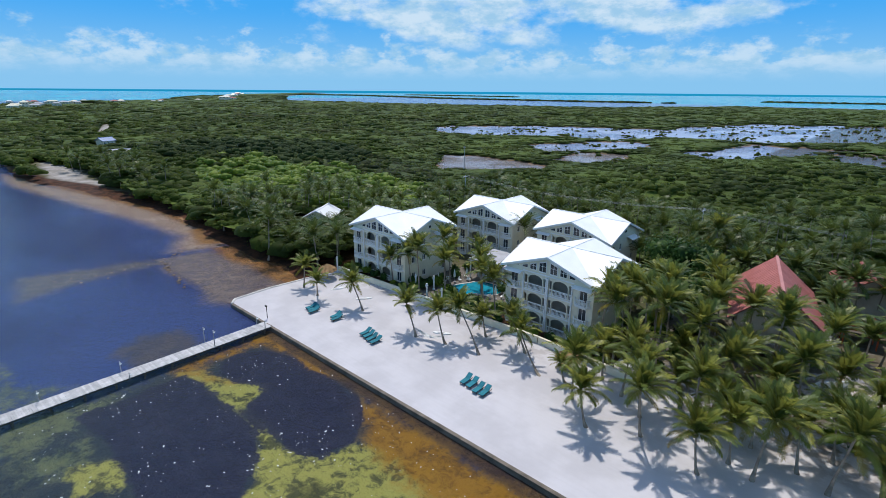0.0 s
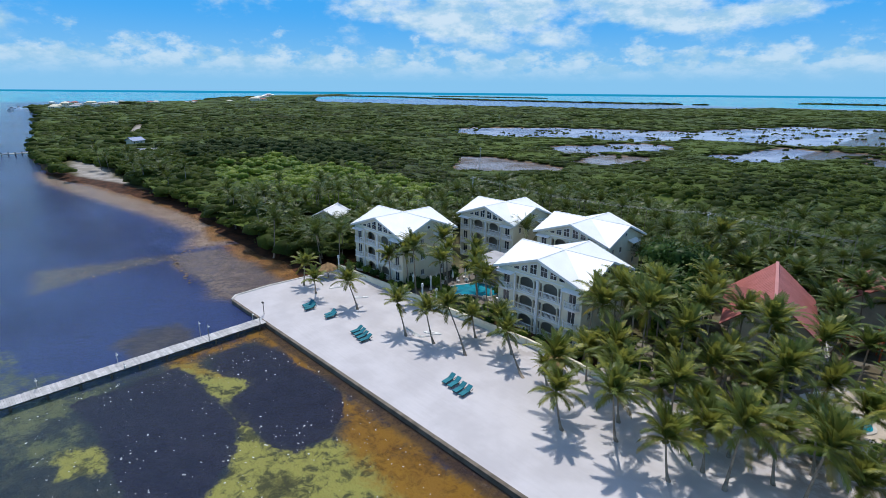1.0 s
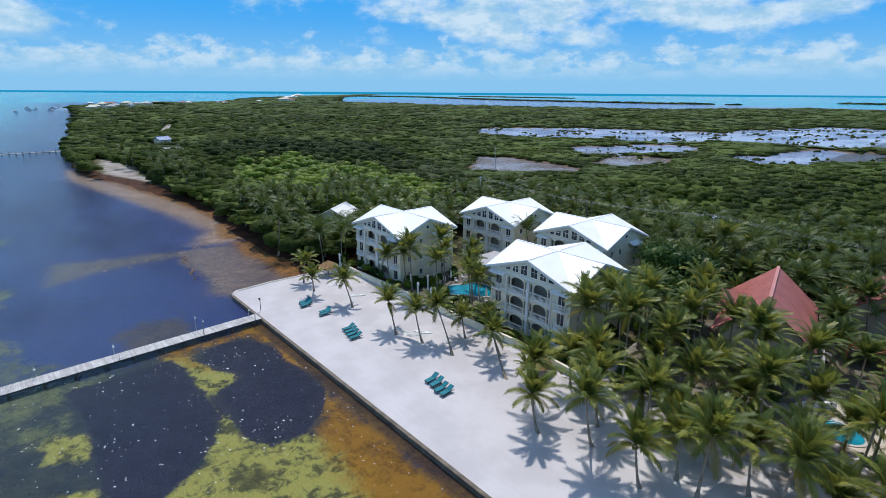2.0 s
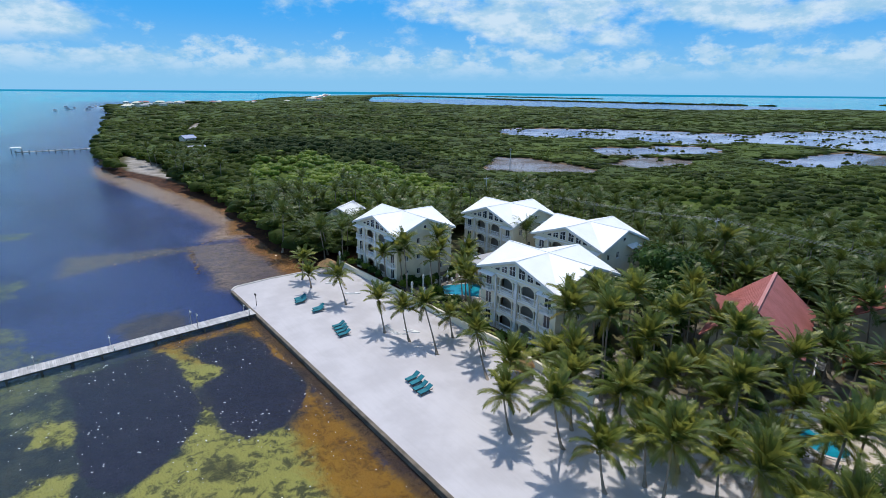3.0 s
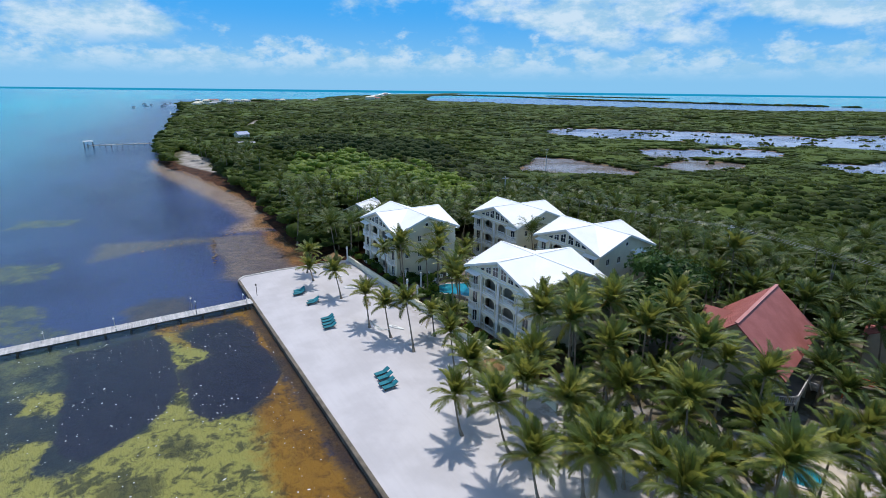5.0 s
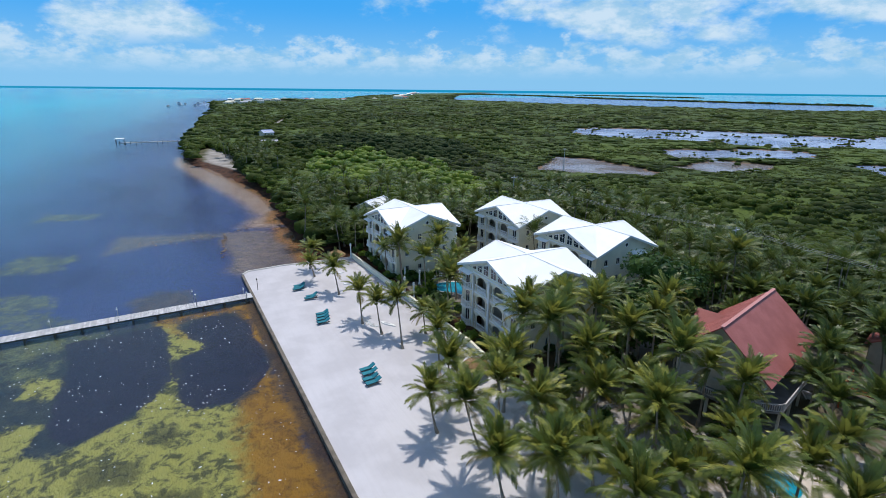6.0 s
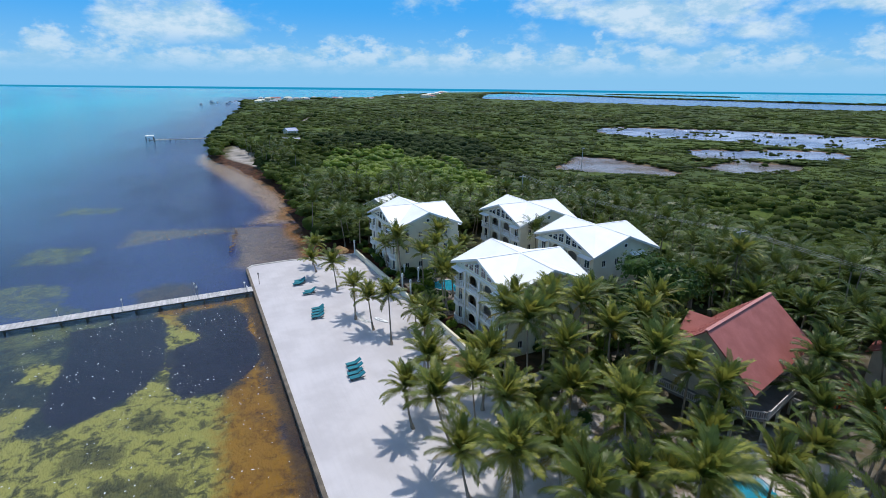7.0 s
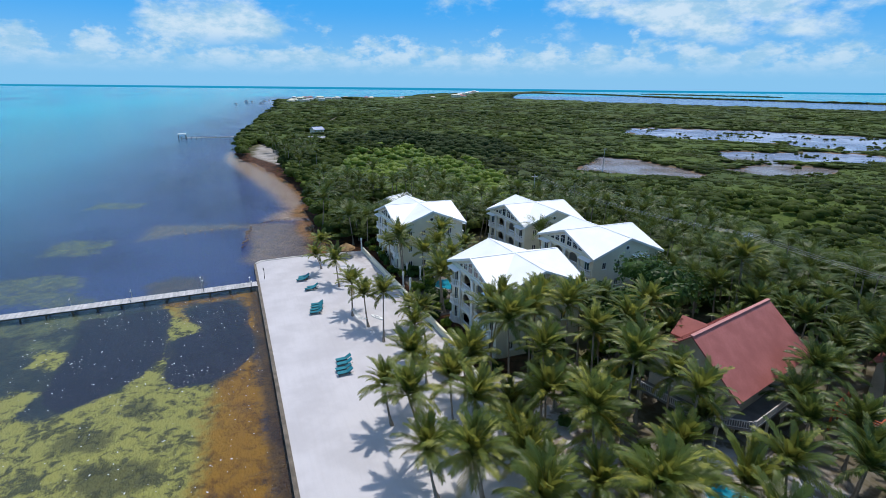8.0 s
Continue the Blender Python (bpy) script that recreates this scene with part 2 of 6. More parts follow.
def ground_material():
    m = bpy.data.materials.new("island_ground")
    m.use_nodes = True
    n = Nodes(m.node_tree)
    p = n.place()
    x, y, z = n.split(p)
    c = n.mix(n.span(n.noise(p, 0.02, 5.0), 0.35, 0.65), (0.055, 0.06, 0.028), (0.10, 0.095, 0.05))
    c = n.mix(n.math("MULTIPLY", n.span(n.noise(p, 0.25, 5.0), 0.5, 0.62), 0.6), c, (0.17, 0.14, 0.09))
    # pale mud at the ponds' rims, seaweed-stained sand at the shore, white sand at the far beach and the clearings
    mud = n.span(z, -0.2, -0.45)
    c = n.mix(n.math("MULTIPLY", mud, 0.8), c, (0.22, 0.13, 0.085))
    pw = n.vec("ADD", p, n.vec("SCALE", n.vec("SUBTRACT", n.noise(p, 0.09, 4.0, 0.6, True), (0.5, 0.5, 0.5)), 14.0))
    beach = n.math("MAXIMUM", n.oval(pw, -170, 14, 66, 6.5, -6, 0.3), n.oval(p, -445, 102, 80, 5, -16.7, 0.3))
    for args in ((-930, 190, 70, 12, 5), (-1150, 480, 90, 14, 0), (-1120, 640, 110, 10, 12), (-330, 640, 110, 10, -10)):
        beach = n.math("MAXIMUM", beach, n.oval(p, *args, soft=0.3))
    c = n.mix(n.math("MULTIPLY", beach, 0.9), c, n.mix(n.span(n.noise(p, 0.12, 5.0, 0.65), 0.4, 0.62), (0.27, 0.245, 0.22), (0.42, 0.385, 0.36)))
    weed = n.math("MULTIPLY", n.span(z, 0.08, -0.03), n.math("MULTIPLY", n.span(y, 40, 25), n.span(x, -220, -200)))
    c = n.mix(n.math("MULTIPLY", weed, 0.95), c, n.mix(n.span(n.noise(p, 0.5, 5.0, 0.65), 0.4, 0.62), (0.036, 0.017, 0.011), (0.085, 0.034, 0.017)))
    b = n.add("ShaderNodeBsdfPrincipled")
    n.put(b.inputs["Base Color"], c)
    b.inputs["Roughness"].default_value = 0.95
    b.inputs["Specular IOR Level"].default_value = 0.1
    n.put(b.inputs["Normal"], n.bump(n.noise(p, 0.8, 6.0, 0.7), 0.6, 0.2))
    n.put(n.add("ShaderNodeOutputMaterial").inputs[0], b.outputs[0])
    return m


def water_material():
    """Clear shallows over seagrass, sargassum and sand; turquoise banks farther out; brown ponds."""
    m = bpy.data.materials.new("shallow_sea")
    m.use_nodes = True
    n = Nodes(m.node_tree)
    p = n.place()
    x, y, z = n.split(p)
    warp = n.vec("SCALE", n.vec("SUBTRACT", n.noise(p, 0.16, 5.0, 0.6, True), (0.5, 0.5, 0.5)), 7.0)
    fine = n.math("ADD", n.math("MULTIPLY", n.noise(p, 0.5, 6.0, 0.7), 0.65), n.math("MULTIPLY", n.noise(p, 1.7, 5.0, 0.7), 0.35))
    broad = n.noise(n.vec("MULTIPLY", p, (1.0, 2.2, 1.0)), 0.012, 4.0)
    # open water: dark blue weed beds near, turquoise sand banks far
    sea = n.mix(n.span(broad, 0.36, 0.6), (0.02, 0.024, 0.092), (0.036, 0.057, 0.165))
    off = n.math("SUBTRACT", n.math("MULTIPLY", y, -1.0), n.math("MULTIPLY", x, 0.12))
    stripes = n.noise(n.join(n.math("MULTIPLY", x, 0.0035), n.math("MULTIPLY", y, 0.012), 0.0), 1.0, 4.0)
    bank = n.math("MULTIPLY", n.span(off, 28, 120), n.span(stripes, 0.1, 0.5))
    sea = n.mix(bank, sea, n.mix(n.span(off, 50, 330), (0.055, 0.215, 0.32), (0.008, 0.38, 0.49)))
    sea = n.mix(n.math("MULTIPLY", n.span(off, 260, 700), n.span(stripes, 0.55, 0.35)), sea, (0.005, 0.15, 0.3))
    far = n.span(n.math("MINIMUM", x, n.math("MULTIPLY", y, -2.0)), -1450, -1900)
    far = n.math("MAXIMUM", far, n.span(n.math("ADD", y, n.math("MULTIPLY", x, 0.05)), 1560, 1750))
    sea = n.mix(far, sea, n.mix(n.span(stripes, 0.4, 0.6), (0.005, 0.22, 0.36), (0.015, 0.42, 0.5)))
    # lagoon and ponds inland
    inland = n.math("MULTIPLY", n.span(y, 70, 110), n.span(n.math("ADD", y, n.math("MULTIPLY", x, 0.05)), 1700, 1560))
    inland = n.math("MULTIPLY", inland, n.math("MAXIMUM", n.span(x, -1240, -1200), n.math("MULTIPLY", n.span(y, 740, 790), n.span(x, -1900, -1750))))
    # marsh water is coloured pale for the bright sky it would mirror
    sea = n.mix(inland, sea, n.mix(n.span(n.noise(n.vec("MULTIPLY", p, (1, 0.5, 1)), 0.03, 5.0), 0.35, 0.65), (0.22, 0.28, 0.43), (0.46, 0.54, 0.72)))
    sea = n.mix(n.math("MULTIPLY", inland, n.span(y, 740, 820)), sea, (0.11, 0.17, 0.33))
    pond = n.math("MAXIMUM", n.oval(p, -80, 168, 60, 40), n.oval(p, -50, 232, 55, 42))
    sea = n.mix(pond, sea, n.mix(n.span(n.noise(p, 0.05, 4.0), 0.4, 0.6), (0.20, 0.165, 0.15), (0.31, 0.315, 0.36)))
    # the bottom off the beach: metres inside each bed, with ragged edges
    mott = n.noise(p, 0.22, 9.0, 0.72, False, 0.4)
    rag = n.math("ADD", n.math("MULTIPLY", n.math("SUBTRACT", mott, 0.5), 5.0), n.math("MULTIPLY", n.math("SUBTRACT", fine, 0.5), 3.5))

    def bed(name, soft, edge=1.0):
        d = n.add("ShaderNodeAttribute", attribute_name=name).outputs["Fac"]
        return n.span(n.math("ADD", d, n.math("MULTIPLY", rag, edge)), -soft, soft)

    clump = n.math("ADD", n.math("MULTIPLY", mott, 0.55), n.math("MULTIPLY", fine, 0.45))
    bottom = n.mix(n.math("MULTIPLY", bed("inshore", 3.0, 1.5), 0.9), sea, n.mix(n.span(clump, 0.42, 0.58), (0.024, 0.031, 0.030), (0.046, 0.054, 0.038)))
    thin = n.mix(n.span(clump, 0.40, 0.58), (0.055, 0.072, 0.05), (0.135, 0.15, 0.07))
    bottom = n.mix(n.math("MULTIPLY", bed("thin_weed", 1.2, 1.4), n.span(fine, 0.35, 0.55, 0.25, 0.8)), bottom, thin)
    tuft = n.math("ADD", n.math("MULTIPLY", n.noise(p, 0.75, 8.0, 0.68, False, 0.6), 0.6), n.math("MULTIPLY", mott, 0.4))
    green = n.mix(n.span(tuft, 0.43, 0.53), (0.072, 0.074, 0.03), (0.285, 0.275, 0.07))
    bottom = n.mix(bed("green_weed", 0.5), bottom, green)
    amber = n.mix(n.span(tuft, 0.38, 0.56), (0.11, 0.05, 0.008), (0.26, 0.13, 0.014))
    bottom = n.mix(n.math("MULTIPLY", bed("amber_weed", 1.6, 1.2), n.span(clump, 0.36, 0.5, 0.55, 0.95)), bottom, amber)
    grass = n.mix(n.span(fine, 0.3, 0.7), (0.015, 0.017, 0.036), (0.028, 0.029, 0.052))
    bottom = n.mix(n.math("MULTIPLY", bed("seagrass", 0.3, 0.85), 0.96), bottom, grass)
    bottom = n.mix(n.math("MULTIPLY", bed("dark_clumps", 0.5, 1.0), 0.75), bottom, (0.055, 0.055, 0.024))
    rim = n.math("MULTIPLY", n.span(n.split(n.vec("ADD", p, n.vec("SCALE", warp, 0.2)))[1], -2.4, -1.3), n.span(x, 11, 15))
    bottom = n.mix(n.math("MULTIPLY", rim, 0.85), bottom, n.mix(n.span(clump, 0.4, 0.6), (0.045, 0.026, 0.016), (0.085, 0.052, 0.026)))
    bottom = n.mix(n.math("MULTIPLY", bed("brown_weed", 1.5, 1.0), 0.7), bottom, n.mix(n.span(clump, 0.4, 0.6), (0.05, 0.042, 0.03), (0.11, 0.085, 0.045)))
    # sandy shoal behind the groyne, sediment and rusty weed along the natural shore
    sand_ = n.mix(n.span(clump, 0.38, 0.62), (0.16, 0.12, 0.095), (0.25, 0.19, 0.14))
    bottom = n.mix(n.math("MULTIPLY", bed("shoal", 1.6, 0.9), n.span(fine, 0.3, 0.6, 0.5, 0.85)), bottom, sand_)
    bottom = n.mix(n.math("MULTIPLY", bed("sand_tongue", 2.2, 0.8), 0.6), bottom, n.mix(n.span(clump, 0.4, 0.6), (0.13, 0.105, 0.07), (0.2, 0.16, 0.09)))
    bottom = n.mix(n.math("MULTIPLY", bed("sediment", 3.2, 0.8), 0.75), bottom, n.mix(n.span(clump, 0.4, 0.6), (0.36, 0.23, 0.13), (0.46, 0.34, 0.22)))
    rust = n.mix(n.span(clump, 0.38, 0.62), (0.17, 0.072, 0.018), (0.33, 0.16, 0.04))
    bottom = n.mix(n.math("MULTIPLY", bed("rusty_weed", 1.4, 0.6), 0.85), bottom, rust)
    b = n.add("ShaderNodeBsdfPrincipled")
    n.put(b.inputs["Base Color"], bottom)
    b.inputs["Roughness"].default_value = 0.14
    b.inputs["IOR"].default_value = 1.33
    b.inputs["Specular IOR Level"].default_value = 0.36
    chop = n.noise(n.vec("MULTIPLY", p, (1.0, 1.6, 1.0)), 0.8, 5.0, 0.62)
    small = n.noise(n.vec("MULTIPLY", p, (1.0, 1.5, 1.0)), 3.2, 3.0, 0.6)
    n.put(b.inputs["Normal"], n.bump(n.math("ADD", chop, n.math("MULTIPLY", small, 0.4)), 1.0, 0.6))
    n.put(n.add("ShaderNodeOutputMaterial").inputs[0], b.outputs[0])
    return m


M_SAND, M_GROUND, M_WATER = sand_material(), ground_material(), water_material()


def pool_material():
    m = material("pool_water", (0.012, 0.26, 0.36), 0.05, 0, 0.25, 0.8, 2.5, 0.15, 0.05, 0.5)
    return m


M_POOL = pool_material()


# ---- mesh helpers ----
def part(name, bm, mat, parent=None, label=""):
    """Links a bmesh as one mesh object, under a thing or a part if one is given."""
    me = bpy.data.meshes.new(name)
    bm.normal_update()
    bm.to_mesh(me)
    bm.free()
    me.materials.append(mat)
    ob = new(name, me)
    ob.parent = parent
    if label:
        ob["label"] = label
    return ob


def shared(name, me, parent, m):
    ob = new(name, me)
    ob.parent = parent
    ob.matrix_basis = m
    return ob


def mesh_of(name, verts, faces, mat, smooth=False):
    """A mesh from arrays of places and of equal-sided faces."""
    verts, faces = np.asarray(verts, np.float32), np.asarray(faces, np.int32)
    me = bpy.data.meshes.new(name)
    k = faces.shape[1]
    me.vertices.add(len(verts))
    me.vertices.foreach_set("co", verts.ravel())
    me.loops.add(faces.size)
    me.loops.foreach_set("vertex_index", faces.ravel())
    me.polygons.add(len(faces))
    me.polygons.foreach_set("loop_start", np.arange(len(faces), dtype=np.int32) * k)
    if smooth:
        me.polygons.foreach_set("use_smooth", np.ones(len(faces), bool))
    me.update(calc_edges=True)
    me.materials.append(mat)
    return me


def box(bm, x0, x1, y0, y1, z0, z1, m=None):
    vs = [bm.verts.new((x, y, z)) for z in (z0, z1) for x, y in ((x0, y0), (x1, y0), (x1, y1), (x0, y1))]
    for f in ((3, 2, 1, 0), (4, 5, 6, 7), (0, 1, 5, 4), (1, 2, 6, 5), (2, 3, 7, 6), (3, 0, 4, 7)):
        bm.faces.new([vs[i] for i in f])
    if m is not None:
        bmesh.ops.transform(bm, matrix=m, verts=vs)
    return vs


def prism(bm, outline, z0, z1):
    """An upright prism over a plan outline."""
    lo, hi = [bm.verts.new((x, y, z0)) for x, y in outline], [bm.verts.new((x, y, z1)) for x, y in outline]
    bm.faces.new(hi)
    bm.faces.new(lo[::-1])
    for i in range(len(lo)):
        j = (i + 1) % len(lo)
        bm.faces.new((lo[i], lo[j], hi[j], hi[i]))


def slab(bm, outline, y0, y1):
    """A plate standing in the XZ plane, from an outline of (x, z), between two depths."""
    a, b = [bm.verts.new((x, y0, z)) for x, z in outline], [bm.verts.new((x, y1, z)) for x, z in outline]
    bm.faces.new(a)
    bm.faces.new(b[::-1])
    for i in range(len(a)):
        j = (i + 1) % len(a)
        bm.faces.new((a[j], a[i], b[i], b[j]))


def tube(bm, rings, sides=8, close=True):
    """A tube through (centre, radius) rings."""
    last = None
    for k, (c, r) in enumerate(rings):
        c = Vector(c)
        ring = [bm.verts.new(c + Vector((r * math.cos(6.2832 * i / sides), r * math.sin(6.2832 * i / sides), 0))) for i in range(sides)]
        if last:
            for i in range(sides):
                j = (i + 1) % sides
                bm.faces.new((last[i], last[j], ring[j], ring[i]))
        elif close:
            bm.faces.new(ring[::-1])
        last = ring
    if close:
        bm.faces.new(last)


def thing(name, x, y, z, turn, label, category, group="", kind=""):
    ob = new(name)
    ob.matrix_basis = pose(x, y, z, 0, 0, turn)
    return tagged(ob, label, category, group, kind)


# ---- land and sea ----
COAST = [(4000, -0.15), (0, -0.15), (-1.4, 1.2), (-1.6, 8), (-1.0, 13.5), (-5, 15.2), (-14, 16), (-28, 15), (-44, 15.4), (-62, 17.4), (-78, 18.2),
         (-107, 15.6), (-126, 11.5), (-146, 9), (-172, 1), (-192, -0.5), (-231, 1.5), (-266, 3), (-318, 9), (-390, 18),
         (-470, 29), (-536, 40), (-690, 62), (-830, 79), (-1000, 92), (-1150, 108), (-1230, 140), (-1330, 185), (-1430, 280), (-1452, 500),
         (-2000, 770), (-2870, 1325), (-3500, 2060), (-5200, 3500), (-5000, 3700), (-3300, 2250), (-2300, 1400), (-1700, 1020), (-1307, 804),
         (-890, 846), (-625, 930), (-430, 1020), (-330, 1250), (-250, 1430), (600, 1500), (4000, 1500)]
PONDS = [([(-290, 335), (-270, 392), (-227, 432), (-189, 468), (-156, 474), (-110, 505), (-91, 600), (-79, 668), (60, 740), (220, 760), (300, 620), (60, 470), (0, 405), (-40, 400), (-66, 386), (-92, 338), (-138, 346), (-178, 306), (-200, 290)], 13.0),
         ([(-121, 260), (-107, 290), (-93, 326), (-72, 346), (-50, 322), (-60, 278), (-86, 240)], 5.0),
         ([(-26, 300), (-14, 330), (-12, 386), (60, 396), (36, 340), (12, 294), (-3, 268)], 6.0),
         ([(41, 362), (130, 384), (140, 300), (71, 296), (52, 310)], 7.0),
         ([(-121, 184), (-104, 196), (-62, 190), (-46, 172), (-64, 152), (-82, 138)], 3.0),
         ([(-76, 228), (-68, 256), (-42, 260), (-32, 226), (-50, 202)], 8.0)]
ISLETS = [[(-2300, 1900), (-1500, 1640), (-780, 1660), (-500, 1760), (-800, 1690), (-1500, 1690), (-2300, 1990)],
          [(-2600, 2500), (-1700, 2480), (-1700, 2540), (-2600, 2600)], [(-400, 2300), (600, 2400), (600, 2440), (-400, 2350)],
          [(-3000, 1750), (-2300, 1900), (-2300, 1990), (-3000, 1950)]]


def inside_by(px, py, poly):
    """Signed distance from places to a polygon's edge, positive inside."""
    d2 = np.full(px.shape, 1e18)
    odd = np.zeros(px.shape, bool)
    for (ax, ay), (bx, by) in zip(poly, poly[1:] + poly[:1]):
        ex, ey = bx - ax, by - ay
        t = np.clip(((px - ax) * ex + (py - ay) * ey) / (ex * ex + ey * ey + 1e-12), 0, 1)
        d2 = np.minimum(d2, (px - ax - t * ex) ** 2 + (py - ay - t * ey) ** 2)
        cross = (ay > py) != (by > py)
        with np.errstate(divide="ignore", invalid="ignore"):
            odd ^= cross & (px < ex * (py - ay) / (ey if ey else 1e-12) + ax)
    return np.where(odd, 1, -1) * np.sqrt(d2)


def ripple(px, py, size, seed):
    """Smooth noise of waves in many directions, about -1 to 1."""
    rng = np.random.default_rng(seed)
    s = np.zeros(px.shape)
    for k in range(9):
        a, f, ph = rng.uniform(0, 6.283), rng.uniform(0.6, 1.9) / size, rng.uniform(0, 6.283)
        s += np.sin(6.283 * f * (px * math.cos(a) + py * math.sin(a)) + ph + 1.3 * np.sin(6.283 * f * 0.7 * (px * math.sin(a) - py * math.cos(a)) + ph))
    return s / 5.0


def land_by(px, py):
    """Metres inside the land: positive on dry ground, negative in sea and ponds."""
    d = inside_by(px, py, COAST)
    natural = np.clip((-px - 3) / 6, 0, 1)
    d = d + natural * (1.2 * ripple(px, py, 16, 3) + 0.5 * ripple(px, py, 5, 4)) * np.clip(1 - np.abs(d) / 30, 0, 1)
    for isle in ISLETS:
        d = np.maximum(d, inside_by(px, py, isle))
    for poly, rough in PONDS:
        d = np.minimum(d, -(inside_by(px, py, poly) + rough * ripple(px, py, 34 + rough, 5) + 0.4 * rough * ripple(px, py, 11, 6)))
    return d


def steps(fine0, fine1, step, end, growth):
    """Grid lines: even between two places, then wider and wider to both ends."""
    mid = list(np.arange(fine0, fine1 + 1e-6, step))
    up, s = [mid[-1]], step
    while up[-1] < end:
        s *= growth
        up.append(up[-1] + s)
    dn, s = [mid[0]], step
    while dn[-1] > -end:
        s *= growth
        dn.append(dn[-1] - s)
    return np.array(dn[:0:-1] + mid + up[1:])


def sheet(name, gx, gy, height, mat, keep=None, smooth=True):
    px, py = np.meshgrid(gx, gy)
    pz = height(px, py)
    w_, h_ = len(gx), len(gy)
    idx = np.arange(w_ * h_).reshape(h_, w_)
    faces = np.stack([idx[:-1, :-1], idx[:-1, 1:], idx[1:, 1:], idx[1:, :-1]], -1).reshape(-1, 4)
    if keep is not None:
        k = keep(px, py)
        faces = faces[k.ravel()[faces].all(axis=1)]
    return mesh_of(name, np.stack([px, py, pz], -1).reshape(-1, 3), faces, mat, smooth)


def ground_height(px, py):
    d = land_by(px, py)
    soft_ = np.where((px < -5) & (py < 60), 4.5, 2.0)
    z = np.where(d > 0, -0.75 + 0.95 * (1 - np.exp(-np.maximum(d, 0) / soft_)), np.maximum(-2.4, -0.75 + 0.35 * d))
    resort = (px > -12) & (py > -3) & (py < 80)
    return np.where(resort & (d > -0.5), np.minimum(z, -0.12), z)


ground = new("ground", sheet("ground", steps(-330, 190, 2.2, 9000, 1.07), steps(-10, 600, 2.2, 9000, 1.07), ground_height, M_GROUND))
tagged(ground, "low island ground of dark soil, pale mud and sand", "ground", kind="structure")

# plan outlines of the weed beds and shoals
BEDS = {
    "seagrass": [[(17, -27), (16.8, -20), (17.2, -15), (20, -14.2), (29, -13.9), (34, -13.9), (37, -15.4), (39, -17), (41.5, -18.5), (42.5, -21), (44.2, -23.3), (41.8, -26.2), (35.2, -26.4), (29, -26), (24, -26), (20, -27)],
                 [(19.5, -12.2), (16.6, -9.4), (17, -4.2), (22.8, -2.2), (27.6, -3.4), (31.8, -1.9), (37.5, -2.4), (41.8, -5), (43.4, -8), (43, -12.2), (40.5, -13.8), (37, -13.4), (34, -13.2), (29.2, -13.2), (27.2, -8.8), (24, -10.6)]],
    "green_weed": [[(42.5, -29), (45.5, -25.4), (43, -20.8), (41, -18), (36, -15), (30, -13.6), (33, -12.4), (38, -13.2), (43, -11.5), (44, -8), (50, -5), (60, -7), (70, -9), (76, -20), (66, -30), (54, -34)],
                   [(15.5, -14.8), (18, -12.8), (24, -10.4), (27.5, -8), (29.4, -12.4), (32, -13.4), (28, -14.6), (20, -14.2)], [(37, -29.5), (39, -26.6), (43, -28), (45, -31), (40, -33)],
                   [(26, -29.5), (29.5, -25.2), (33.5, -27.4), (31, -30)]],
    "thin_weed": [[(-9, -45), (-9, -36), (-4, -31.5), (3, -30.5), (9.5, -26), (11, -29), (5, -42), (0, -48)], [(14, -44), (14.5, -20), (18, -22), (20, -30), (18, -44)], [(21, -33), (23, -27), (27, -28), (26, -34)], [(-36, -40), (-30, -30), (-20, -33), (-24, -44)], [(-80, -42), (-74, -28), (-68, -30), (-70, -44)]],
    "amber_weed": [[(16, -13.8), (20, -12.4), (23, -11.2), (21, -13)], [(38, -1.8), (39.2, -4.2), (44, -6.6), (49, -8), (57, -8.4), (63, -9), (76, -7.5), (78, -1.6), (50, -1.7)], [(13.6, -1), (13.6, -15), (16, -14.6), (15.8, -9), (16.4, -4), (22, -2.4), (27, -3), (31, -2), (31, -1)]],
    "dark_clumps": [[(57, -20), (55, -18.6), (57.5, -11.8), (60.2, -12), (61, -17)], [(48, -22), (50, -17), (53, -18), (51, -23)], [(44, -16), (46, -13.6), (49, -14.4), (47, -17)]],
    "brown_weed": [[(3.6, -19), (0.8, -15), (2.6, -10), (7, -9.2), (11, -10.5), (10.5, -19)]],
    "shoal": [[(-19, -0.3), (-27, -1.6), (-36, 0.5), (-35, 11), (-22, 15), (-8, 17), (-1.5, 14), (-1.4, 0), (-5, -3), (-11, -0.5)]],
    "sand_tongue": [[(-28.5, -25), (-43.5, -22.5), (-40, -11), (-37, 0), (-33, 0), (-32.5, -14)]],
    "sediment": [[(-205, -2), (-186, -4.5), (-166, -4.5), (-121, 2.4), (-75, 9.6), (-52, 11.6), (-40, 5), (-35, 15), (-60, 20), (-107, 17), (-160, 5)]],
    "rusty_weed": [[(-36, 12.4), (-24, 11), (-18, 12.4), (-8, 11.4), (-2, 12), (-2, 19), (-36, 20)], [(-62, 17), (-80, 17), (-108, 13.6), (-150, 6), (-196, -1), (-196, 6), (-110, 20), (-62, 24)], [(-42, 11.6), (-56, 15.6), (-60, 22), (-34, 20)]],
    "inshore": [[(13.5, 0), (13.5, -48), (36, -56), (80, -60), (150, -60), (150, 0)]],
}
water_me = sheet("water", steps(-210, 96, 1.2, 9400, 1.12), steps(-50, 24, 1.2, 9400, 1.12), lambda a, b: np.full(a.shape, -0.6), M_WATER)
wco = np.empty(len(water_me.vertices) * 3, np.float32)
water_me.vertices.foreach_get("co", wco)
wx_, wy_ = wco[0::3].astype(float), wco[1::3].astype(float)
